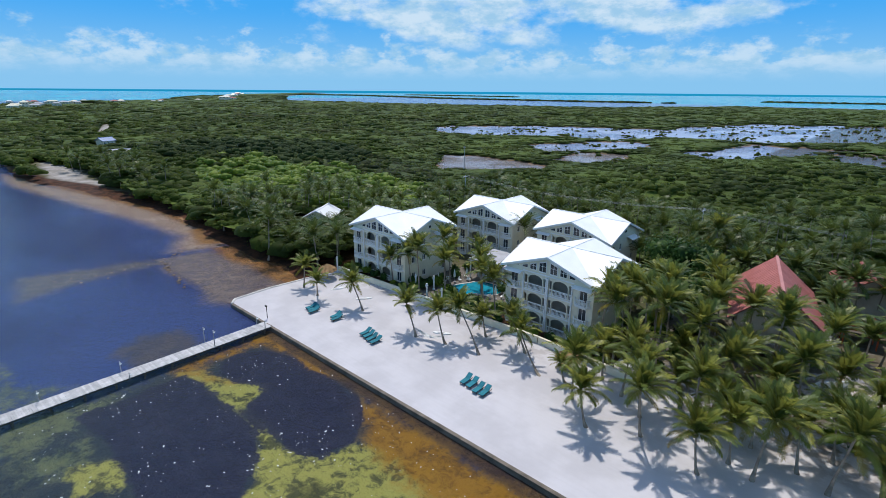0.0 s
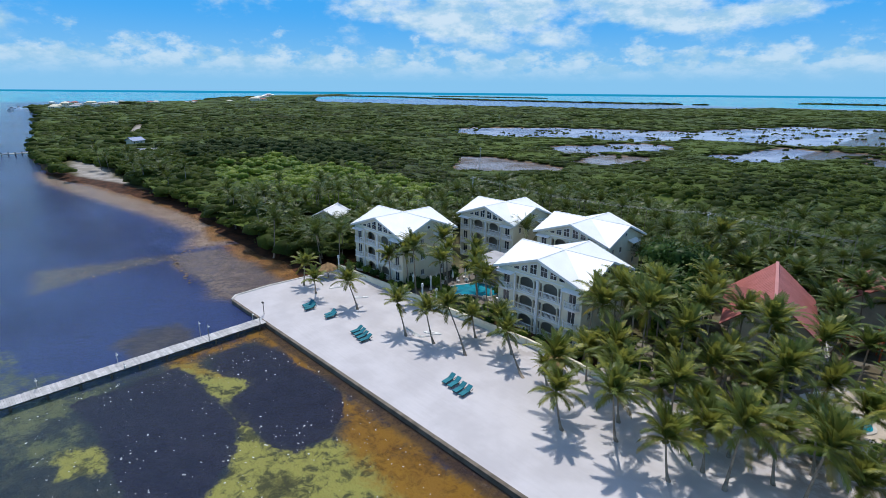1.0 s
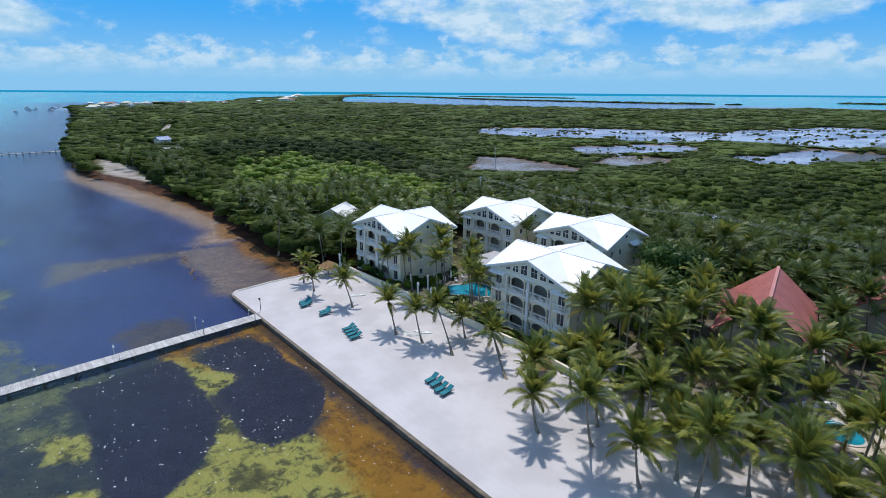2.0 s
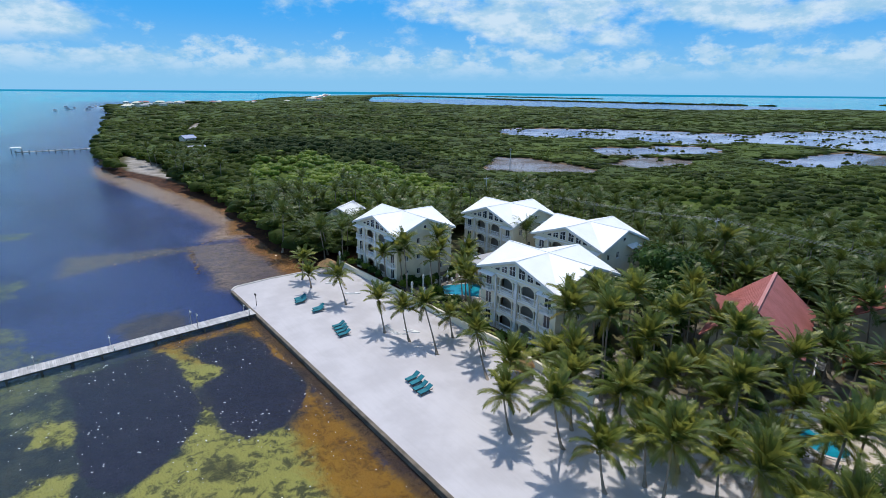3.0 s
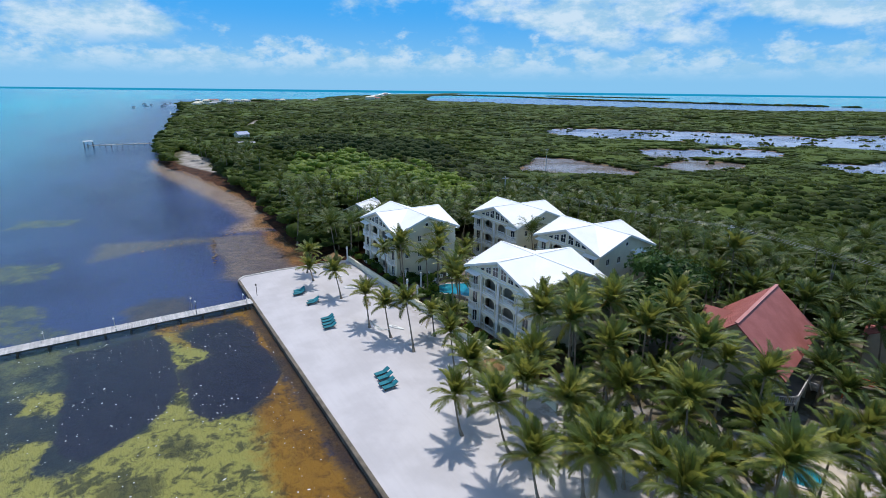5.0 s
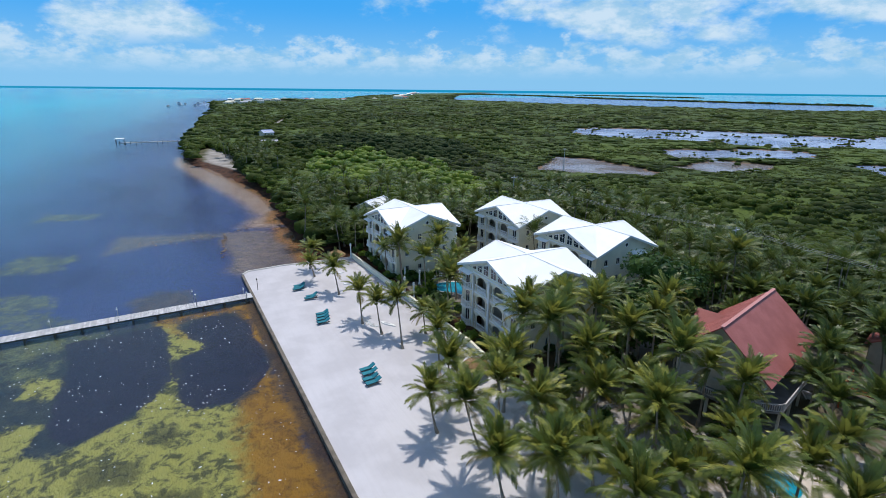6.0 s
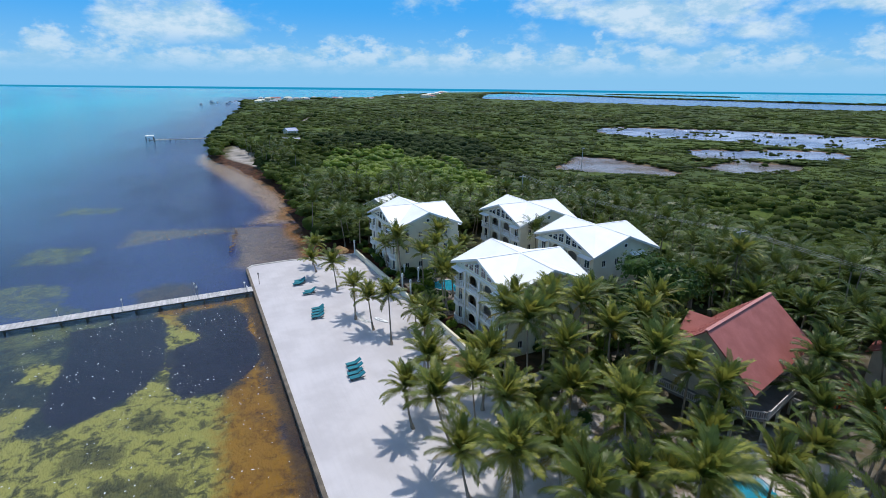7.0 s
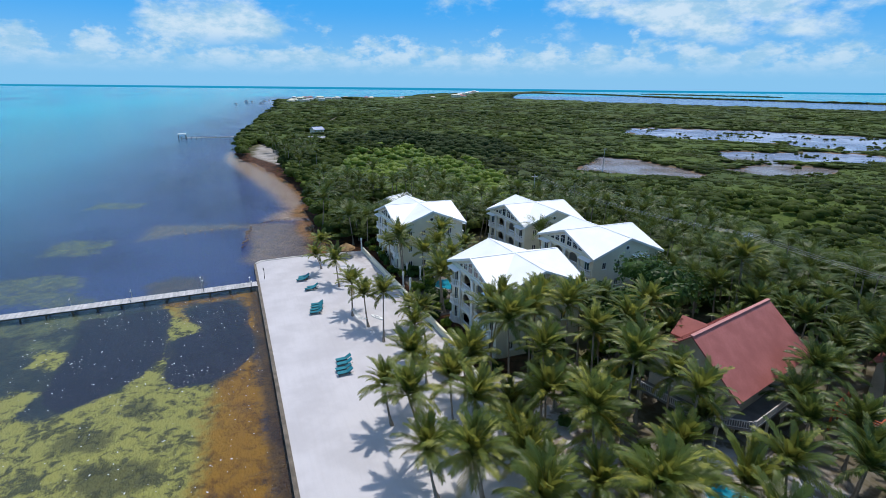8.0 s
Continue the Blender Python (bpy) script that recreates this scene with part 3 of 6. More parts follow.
for bed_name, outlines in BEDS.items():
    inside = np.max([inside_by(wx_, wy_, o) for o in outlines], axis=0)
    water_me.attributes.new(bed_name, "FLOAT", "POINT").data.foreach_set("value", np.clip(inside, -30, 30).astype(np.float32))
tagged(new("water", water_me), "clear shallow sea over dark seagrass and amber weed", "water", kind="structure")

SAND = [(0, 0), (200, 0), (200, 75), (57, 75), (57, 24.5), (25, 23.6), (-0.6, 22.6), (-1.4, 15), (-1.9, 8), (-1.4, 1.2)]
bm = bmesh.new()
prism(bm, SAND, -0.9, 0.0)
tagged(part("beach_sand", bm, M_SAND), "raked white coral sand of the private beach", "beach", kind="structure")

sea_wall = thing("sea_wall", 0, 0, 0, 0, "dark stained concrete sea wall along the beach", "sea wall", kind="structure")
bm = bmesh.new()
box(bm, 0, 3.96, -0.32, -0.003, -2.6, -0.02)
box(bm, 0.1, 3.86, -0.36, -0.31, -1.4, -0.14)
proto = part("panel", bm, M_CONC, sea_wall)
for i in range(1, 50):
    shared("panel", proto.data, sea_wall, pose(4 * i, 0, 0))
bm = bmesh.new()
box(bm, 0, 3.985, -0.36, 0.1, -0.018, 0.035)
proto = part("coping", bm, M_CONC, sea_wall)
for i in range(1, 50):
    shared("coping", proto.data, sea_wall, pose(4 * i, 0, 0))
bm = bmesh.new()
edge = [(0, 0), (-1.4, 1.2), (-1.9, 8), (-1.4, 15), (-0.6, 22.6)]
prism(bm, edge + [(x - 0.4, y - 0.15) for x, y in edge[::-1]], -1.6, 0.12)
part("end_kerb", bm, M_CAP, sea_wall, "low pale concrete kerb")

garden_wall = thing("garden_wall", 0, 0, 0, 0, "low cream garden wall behind the beach", "garden wall", kind="structure")
for (ax, ay), (bx, by) in (((-0.4, 22.6), (25, 23.4)), ((25.2, 23.4), (46, 24.0)), ((46.2, 24.0), (57, 23.2)), ((57.2, 23.2), (63, 22.6))):
    L, a = math.hypot(bx - ax, by - ay), math.degrees(math.atan2(by - ay, bx - ax))
    bm = bmesh.new()
    box(bm, 0, L, -0.12, 0.12, -0.3, 0.95)
    box(bm, -0.05, L + 0.05, -0.2, 0.2, 0.952, 1.08)
    part("wall_length", bm, M_STUCCO, garden_wall).matrix_basis = pose(ax, ay, 0, 0, 0, a)


# ---- the hotel blocks ----
def holed_wall(bm, x0, x1, z0, z1, holes, thick, m=None):
    """An upright wall from x0 to x1, outer face at y = 0, with rectangular openings right through it."""
    zs = sorted({z0, z1, *(h[2] for h in holes), *(h[3] for h in holes)})
    for a, b in zip(zs, zs[1:]):
        cuts = sorted((h[0], h[1]) for h in holes if h[2] < b - 1e-6 and h[3] > a + 1e-6)
        x = x0
        for c, d in cuts + [(x1, x1)]:
            if c - x > 1e-4:
                box(bm, x, c, 0, thick, a, b, m)
            x = d


def arch_head(bm, x0, x1, z_spring, z_top, y0, y1, rise):
    """The piece of wall over an arched opening."""
    n = 8
    cx, r = (x0 + x1) / 2, (x1 - x0) / 2
    curve = [(cx - r * math.cos(math.pi * i / n), z_spring + rise * math.sin(math.pi * i / n)) for i in range(n + 1)]
    for (xa, za), (xb, zb) in zip(curve, curve[1:]):
        slab(bm, [(xa, za), (xb, zb), (xb, z_top), (xa, z_top)], y0, y1)


def balustrade_mesh(length, name):
    bm = bmesh.new()
    box(bm, -length / 2, length / 2, -0.07, 0.07, 0.0, 0.1)
    box(bm, -length / 2, length / 2, -0.08, 0.08, 0.84, 0.96)
    k = max(2, int(length / 0.21))
    for i in range(k):
        x = -length / 2 + length * (i + 0.5) / k
        tube(bm, [((x, 0, 0.1), 0.045), ((x, 0, 0.32), 0.07), ((x, 0, 0.6), 0.035), ((x, 0, 0.84), 0.05)], 5, False)
    me = bpy.data.meshes.new(name)
    bm.to_mesh(me)
    bm.free()
    me.materials.append(M_TRIM)
    return me


def window(parent, x, z, wd, ht, m, bars=1):
    """A window in an opening: frame, dark panes and a sill, all at the pose m of its wall."""
    bm = bmesh.new()
    for a, b, c, d in ((-wd / 2, wd / 2, 0, 0.07), (-wd / 2, wd / 2, ht - 0.07, ht), (-wd / 2, -wd / 2 + 0.07, 0.07, ht - 0.07), (wd / 2 - 0.07, wd / 2, 0.07, ht - 0.07)):
        box(bm, a, b, 0.06, 0.14, c, d)
    for i in range(bars):
        xx = -wd / 2 + wd * (i + 1) / (bars + 1)
        box(bm, xx - 0.03, xx + 0.03, 0.065, 0.135, 0.07, ht - 0.07)
    frame_ob = part("window", bm, M_TRIM, parent)
    frame_ob.matrix_basis = m @ Matrix.Translation((x, 0, z))
    bm = bmesh.new()
    box(bm, -wd / 2 + 0.05, wd / 2 - 0.05, 0.09, 0.11, 0.05, ht - 0.05)
    part("pane", bm, M_GLASS, frame_ob, "dark reflecting glass")
    bm = bmesh.new()
    box(bm, -wd / 2 - 0.08, wd / 2 + 0.08, -0.09, 0.0, -0.1, 0.0)
    part("sill", bm, M_TRIM, frame_ob)
    return frame_ob


HX, HY, FL, EAVE, RIDGE = 7.55, 6.7, 3.06, 9.3, 12.15
BAL_ARCH, BAL_SLOT, BAL_BAY = balustrade_mesh(2.56, "arch_balustrade"), balustrade_mesh(0.46, "slot_balustrade"), balustrade_mesh(1.3, "bay_balustrade")


def hotel_front(h, m):
    """One gabled front: two arched loggias a storey, a window bay at each side, attic lights in the gable."""
    wall = bmesh.new()
    back = bmesh.new()
    holes, deep = [], 1.7
    for k in range(3):
        z = k * FL
        for s in (-1, 1):
            xa, xb = sorted((s * 0.88, s * 3.44))
            holes.append((xa, xb, z + 0.02, z + 2.62))
            for c in (0.5, 3.82):
                holes.append((s * c - 0.23, s * c + 0.23, z + 0.02, z + 2.3))
    holed_wall(wall, -4.35, 4.35, -0.3, EAVE, holes, 0.3, m)
    for k in range(3):
        z = k * FL
        for s in (-1, 1):
            xa, xb = sorted((s * 0.88, s * 3.44))
            tmp = bmesh.new()
            arch_head(tmp, xa, xb, z + 1.75, z + 2.62, 0.0, 0.3, 0.8)
            bmesh.ops.transform(tmp, matrix=m, verts=tmp.verts)
            me = bpy.data.meshes.new("tmp")
            tmp.to_mesh(me)
            tmp.free()
            wall.from_mesh(me)
            bpy.data.meshes.remove(me)
            shared("balustrade", BAL_ARCH, h, m @ pose((xa + xb) / 2, 0.12, z + 0.02))
            for c in (0.5, 3.82):
                shared("balustrade", BAL_SLOT, h, m @ pose(s * c, 0.12, z + 0.02))
            window(h, s * 2.16, z + 0.05, 2.2, 2.15, m @ pose(0, deep - 0.05, 0), 1)
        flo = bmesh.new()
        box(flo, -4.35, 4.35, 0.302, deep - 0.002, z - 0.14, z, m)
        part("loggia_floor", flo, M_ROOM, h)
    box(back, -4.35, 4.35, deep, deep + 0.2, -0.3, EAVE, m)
    part("loggia_wall", back, M_ROOM, h, "plaster inside of the loggias, coloured darker for their shade")
    # side bays
    for s in (-1, 1):
        hs = [(s * 5.95 - 0.62, s * 5.95 + 0.62, k * FL + 0.35, k * FL + 2.45) for k in range(3)]
        a, b = sorted((s * 4.35, s * HX))
        holed_wall(wall, a, b, -0.3, EAVE, hs, 0.3, m)
        for k in range(3):
            z = k * FL
            bm = bmesh.new()
            plan = [(-1.35, 0.0), (-0.8, -0.75), (0.8, -0.75), (1.35, 0.0)]
            prism(bm, plan, z - 0.22, z + 0.03)
            bmesh.ops.transform(bm, matrix=m @ pose(s * 5.95, -0.002, 0), verts=bm.verts)
            bay = part("bay_balcony", bm, M_TRIM, h)
            shared("balustrade", BAL_BAY, bay, m @ pose(s * 5.95, -0.64, z + 0.03))
            for q in (-1, 1):
                shared("balustrade", BAL_SLOT, bay, m @ pose(s * 5.95 + q * 1.02, -0.36, z + 0.03, 0, 0, q * 53) @ Matrix.Diagonal((1.5, 1, 1, 1)))
            window(h, s * 5.95, z + 0.35, 1.24, 2.1, m, 1)
        bm = bmesh.new()
        slab(bm, [(-1.5, 0), (1.5, 0), (1.5, 0.08), (-1.5, 0.08)], -0.95, 0.0)
        bmesh.ops.transform(bm, matrix=m @ pose(s * 5.95, 0, EAVE - 0.52, 14), verts=bm.verts)
        part("canopy", bm, M_ROOF, h, "small white metal canopy")
        # slender paired columns beside the arches
    for c in (-4.2, -0.12, 0.12, 4.2):
        bm = bmesh.new()
        rings = []
        for z0 in (0, FL, 2 * FL):
            rings += [((0, 0, z0), 0.13), ((0, 0, z0 + 2.3), 0.11), ((0, 0, z0 + 2.4), 0.17), ((0, 0, z0 + 2.6), 0.17)]
        tube(bm, rings, 8)
        part("column", bm, M_TRIM, h).matrix_basis = m @ pose(c, -0.15, 0)
    for k in (1, 2, 3):
        bm = bmesh.new()
        box(bm, -4.4, 4.4, -0.1, -0.002, k * FL - 0.24, k * FL - 0.06, m)
        part("string_course", bm, M_TRIM, h)
    # gable with its attic windows
    slope = (RIDGE - EAVE) / 8.2
    slab_ = [(-HX, EAVE), (HX, EAVE), (HX, RIDGE - 0.25 - slope * HX), (0, RIDGE - 0.25), (-HX, RIDGE - 0.25 - slope * HX)]
    bm = bmesh.new()
    slab(bm, slab_, 0.0, 0.3)
    bmesh.ops.transform(bm, matrix=m, verts=bm.verts)
    part("gable", bm, M_STUCCO, h)
    for s in (-1, 1):
        for xa, xb, zl in ((0.3, 1.6, 9.35), (2.0, 3.2, 9.45), (3.55, 4.6, 9.55), (5.0, 5.8, 9.6)):
            za, zb = RIDGE - 0.75 - slope * xa, RIDGE - 0.75 - slope * xb
            if zb - zl < 0.05:
                zb = zl + 0.04
            o = [(s * xa, zl), (s * xb, zl), (s * xb, zb), (s * xa, za)]
            fr, gl = bmesh.new(), bmesh.new()
            slab(fr, o if s > 0 else o[::-1], -0.05, -0.003)
            cx, cz = (xa + xb) / 2 * s, (zl + (za + zb) / 2) / 2
            inner = [(cx + (x - cx) * 0.86, cz + (z - cz) * 0.82) for x, z in o]
            slab(gl, inner if s > 0 else inner[::-1], -0.062, -0.052)
            for t_ in (fr, gl):
                bmesh.ops.transform(t_, matrix=m, verts=t_.verts)
            f_ = part("attic_window", fr, M_TRIM, h)
            part("pane", gl, M_GLASS, f_)
            if xa < 2.5:
                bar = bmesh.new()
                box(bar, cx - 0.03, cx + 0.03, -0.075, -0.063, zl + 0.1, (za + zb) / 2 - 0.15, m)
                box(bar, s * xa + 0.12 * s if s > 0 else s * xb + 0.12, s * xb - 0.12 if s > 0 else s * xa - 0.12, -0.078, -0.064, cz + 0.12, cz + 0.18, m)
                part("glazing_bar", bar, M_TRIM, f_)
    part("wall", wall, M_STUCCO, h)


def hotel_side(h, m):
    """A plain gabled side with small sash windows and a round light."""
    wall = bmesh.new()
    hs = [(x - 0.4, x + 0.4, k * FL + 1.0, k * FL + 2.15) for k in range(3) for x in (-4.4, -1.6, 3.9)]
    holed_wall(wall, -HY + 0.302, HY - 0.302, -0.3, EAVE, hs, 0.3, m)
    part("wall", wall, M_STUCCO, h)
    for k in range(3):
        for x in (-4.4, -1.6, 3.9):
            window(h, x, k * FL + 1.0, 0.8, 1.15, m, 1)
    slope = (RIDGE - EAVE) / 7.3
    bm = bmesh.new()
    slab(bm, [(-HY + 0.302, EAVE), (HY - 0.302, EAVE), (HY - 0.302, RIDGE - 0.25 - slope * HY), (0, RIDGE - 0.25), (-HY + 0.302, RIDGE - 0.25 - slope * HY)], 0.0, 0.3)
    bmesh.ops.transform(bm, matrix=m, verts=bm.verts)
    part("gable", bm, M_STUCCO, h)
    bm = bmesh.new()
    tube(bm, [((0, 0, 0), 0.46), ((0, 0, 0.06), 0.42)], 14)
    ring = part("round_window", bm, M_TRIM, h)
    ring.matrix_basis = m @ pose(0, -0.003, 10.35, 90)
    bm = bmesh.new()
    tube(bm, [((0, 0, 0.062), 0.3), ((0, 0, 0.075), 0.3)], 14)
    part("pane", bm, M_GLASS, ring)
    # lean-to canopy over the stair landing
    bm = bmesh.new()
    slab(bm, [(-1.6, 0), (1.6, 0), (1.6, 0.1), (-1.6, 0.1)], -1.25, 0.0)
    bmesh.ops.transform(bm, matrix=m @ pose(2.6, 0, 9.0, 22), verts=bm.verts)
    part("canopy", bm, M_ROOF, h, "small white metal canopy")


def hotel_roof(h):
    """Four gables over a square plan, their ridges crossing in the middle."""
    bm = bmesh.new()
    ox, oy, th = 8.25, 7.3, 0.16
    top = {"c": (0, 0, RIDGE + 0.02), "f": (0, -oy, RIDGE), "k": (0, oy, RIDGE), "l": (-ox, 0, RIDGE), "r": (ox, 0, RIDGE),
           "fl": (-ox, -oy, EAVE), "fr": (ox, -oy, EAVE), "bl": (-ox, oy, EAVE), "br": (ox, oy, EAVE)}
    up = {k: bm.verts.new(v) for k, v in top.items()}
    dn = {k: bm.verts.new((v[0], v[1], v[2] - th)) for k, v in top.items()}
    tris = (("f", "c", "fl"), ("c", "l", "fl"), ("c", "f", "fr"), ("r", "c", "fr"), ("c", "k", "bl"), ("l", "c", "bl"), ("k", "c", "br"), ("c", "r", "br"))
    for a, b, c in tris:
        bm.faces.new((up[a], up[b], up[c]))
        bm.faces.new((dn[c], dn[b], dn[a]))
    rim = ["fl", "f", "fr", "r", "br", "k", "bl", "l"]
    for a, b in zip(rim, rim[1:] + rim[:1]):
        bm.faces.new((dn[a], dn[b], up[b], up[a]))
    bmesh.ops.recalc_face_normals(bm, faces=bm.faces)
    roof = part("roof", bm, M_ROOF, h, "bright white metal roof of four gables")
    for a, b in zip(rim, rim[1:] + rim[:1]):
        pa, pb = Vector(top[a]), Vector(top[b])
        d = pb - pa
        L = d.length
        bm = bmesh.new()
        box(bm, 0, L, -0.06, 0.0, -0.32, 0.03)
        bd = part("barge_board", bm, M_TRIM, roof)
        yaw = math.atan2(d.y, d.x)
        bd.matrix_basis = Matrix.Translation(pa) @ Matrix.Rotation(yaw, 4, "Z") @ Matrix.Rotation(-math.asin(d.z / L), 4, "Y")
    for a in ("f", "k", "l", "r"):
        pa, L = Vector(top[a]), Vector(top[a]).xy.length
        bm = bmesh.new()
        box(bm, 0.1, L - 0.2, -0.14, 0.14, 0.0, 0.05)
        rc = part("ridge_cap", bm, M_ROOF, roof)
        rc.matrix_basis = pose(0, 0, RIDGE - 0.01, 0, 0, math.degrees(math.atan2(pa.y, pa.x)))


hotel = thing("hotel_block", 7.8, 32.9, 0, 0, "three-storey cream hotel block with arched loggias and white roof", "building", "hotel blocks")
hotel_front(hotel, pose(0, -HY, 0))
hotel_front(hotel, pose(0, HY, 0, 0, 0, 180))
hotel_side(hotel, pose(HX, 0, 0, 0, 0, 90))
hotel_side(hotel, pose(-HX, 0, 0, 0, 0, -90))
hotel_roof(hotel)
for cx, cy in ((15.4, 56.4), (36.5, 56.4), (44.7, 34.7)):
    copy_thing(hotel, pose(cx, cy, 0))


# ---- pier ----
pier = thing("pier", 12.4, -0.4, 0, 1.6, "long weathered grey plank pier on dark timber posts", "pier")
random.seed(11)
PIER_L = 52.0
planks = []
for k in range(3):
    bm = bmesh.new()
    box(bm, -1.15 - 0.02 * k, 1.15 + 0.015 * k, -0.11, 0.11, 0.3, 0.36)
    planks.append(part("plank", bm, M_WOODGREY, pier))
    planks[-1].matrix_basis = pose(0, -0.12 - 0.235 * k, 0)
for i in range(3, int(PIER_L / 0.235)):
    shared("plank", planks[i % 3].data, pier, pose(random.uniform(-0.02, 0.02), -0.12 - 0.235 * i, random.uniform(-0.012, 0.012), 0, 0, random.uniform(-0.6, 0.6)))
for x in (-0.95, 0.0, 0.95):
    bm = bmesh.new()
    box(bm, x - 0.09, x + 0.09, -PIER_L, 0.0, 0.06, 0.292)
    part("stringer", bm, M_POST, pier)
bm = bmesh.new()
tube(bm, [((0, 0, -2.4), 0.14), ((0, 0, 0.02), 0.13)], 8)
post0 = part("post", bm, M_POST, pier)
bm = bmesh.new()
box(bm, -1.2, 1.2, -0.1, 0.1, -0.14, 0.055)
beam0 = part("cross_beam", bm, M_POST, pier)
for i in range(int(PIER_L / 3.4)):
    y = -1.2 - 3.4 * i
    for j, x in enumerate((-0.95, 0.95)):
        if i == 0 and j == 0:
            post0.matrix_basis = pose(x, y, 0)
        else:
            shared("post", post0.data, pier, pose(x, y + random.uniform(-0.1, 0.1), 0, random.uniform(-2, 2), random.uniform(-2, 2)))
    if i == 0:
        beam0.matrix_basis = pose(0, y, 0)
    else:
        shared("cross_beam", beam0.data, pier, pose(0, y, 0))


def pier_lamp(x, y, z, tall):
    t = thing("pier_lamp", x, y, z, 0, "slim grey lamp post with a small light", "lamp post", "pier lamps")
    bm = bmesh.new()
    tube(bm, [((0, 0, 0), 0.07), ((0, 0, tall), 0.05)], 6)
    part("pole", bm, M_STEEL, t)
    bm = bmesh.new()
    box(bm, -0.05, 0.45, -0.04, 0.04, tall - 0.05, tall + 0.03)
    part("arm", bm, M_STEEL, t)
    bm = bmesh.new()
    tube(bm, [((0.4, 0, tall - 0.22), 0.1), ((0.4, 0, tall - 0.1), 0.16), ((0.4, 0, tall - 0.05), 0.05)], 8)
    part("lantern", bm, M_LAMP, t)
    return t


for x, y, tall in ((11.35, -9.7, 2.4), (13.75, -9.3, 2.6), (11.7, -20.6, 1.5), (12.0, -29.3, 1.4), (14.3, -20.4, 0.9), (11.3, -1.6, 1.3), (13.5, -1.4, 1.3)):
    pier_lamp(x, y, 0.3, tall)
for x, y, tall in ((9.6, 1.1, 2.1),):
    s = thing("beach_light", x, y, 0, 0, "dark post with two small floodlights on sand", "lamp post")
    bm = bmesh.new()
    tube(bm, [((0, 0, -0.1), 0.06), ((0, 0, tall), 0.05)], 6)
    part("pole", bm, M_DARKFRAME, s)
    for q in (-1, 1):
        bm = bmesh.new()
        box(bm, q * 0.12 - 0.1, q * 0.12 + 0.1, -0.16, 0.05, tall - 0.12, tall + 0.12)
        part("floodlight", bm, M_DARKFRAME, s)


# ---- beach furniture ----
def lounger(x, y, turn):
    t = thing("sun_lounger", x, y, 0, turn, "teal cushioned sun lounger with raised back on sand", "sun lounger", "sun loungers on the beach")
    for sx in (-0.3, 0.3):
        for sy in (-0.85, 0.5):
            bm = bmesh.new()
            box(bm, sx - 0.03, sx + 0.03, sy - 0.03, sy + 0.03, -0.02, 0.27)
            part("leg", bm, M_DARKFRAME, t)
    bm = bmesh.new()
    for sx in (-0.33, 0.33):
        box(bm, sx - 0.03, sx + 0.03, -1.0, 1.0, 0.27, 0.33)
    box(bm, -0.3, 0.3, -1.0, -0.94, 0.27, 0.33)
    part("frame", bm, M_DARKFRAME, t)
    bm = bmesh.new()
    box(bm, -0.34, 0.34, -1.0, 0.28, 0.335, 0.42)
    bmesh.ops.bevel(bm, geom=bm.edges[:], offset=0.03, segments=1)
    part("seat_cushion", bm, M_TEAL, t)
    bm = bmesh.new()
    box(bm, -0.34, 0.34, 0.0, 0.85, 0.0, 0.09)
    bmesh.ops.bevel(bm, geom=bm.edges[:], offset=0.03, segments=1)
    part("back_cushion", bm, M_TEAL, t).matrix_basis = pose(0, 0.3, 0.34, 30)
    return t


base = lounger(11.5, 8.2, 3)
for x, y, turn in ((12.35, 8.0, -2), (13.1, 7.6, 2), (17.4, 8.9, 4), (18.3, 8.4, 0), (25.6, 8.4, 3), (26.6, 8.2, 2), (27.7, 7.9, 4), (28.8, 7.7, 1),
                   (45.3, 8.7, 5), (46.4, 8.6, 3), (47.7, 8.2, 2), (48.7, 8.2, 4)):
    copy_thing(base, pose(x, y, 0, 0, 0, turn))


def side_table(x, y):
    t = thing("side_table", x, y, 0, 0, "small dark side table between loungers", "table", "beach side tables")
    bm = bmesh.new()
    tube(bm, [((0, 0, 0.38), 0.26), ((0, 0, 0.43), 0.26)], 10)
    part("tabletop", bm, M_WOODGREY, t)
    bm = bmesh.new()
    tube(bm, [((0, 0, -0.02), 0.14), ((0, 0, 0.04), 0.05), ((0, 0, 0.38), 0.05)], 6)
    part("pedestal", bm, M_DARKFRAME, t)


for x, y in ((47.05, 9.3), (27.15, 9.0), (17.9, 9.6)):
    side_table(x, y)


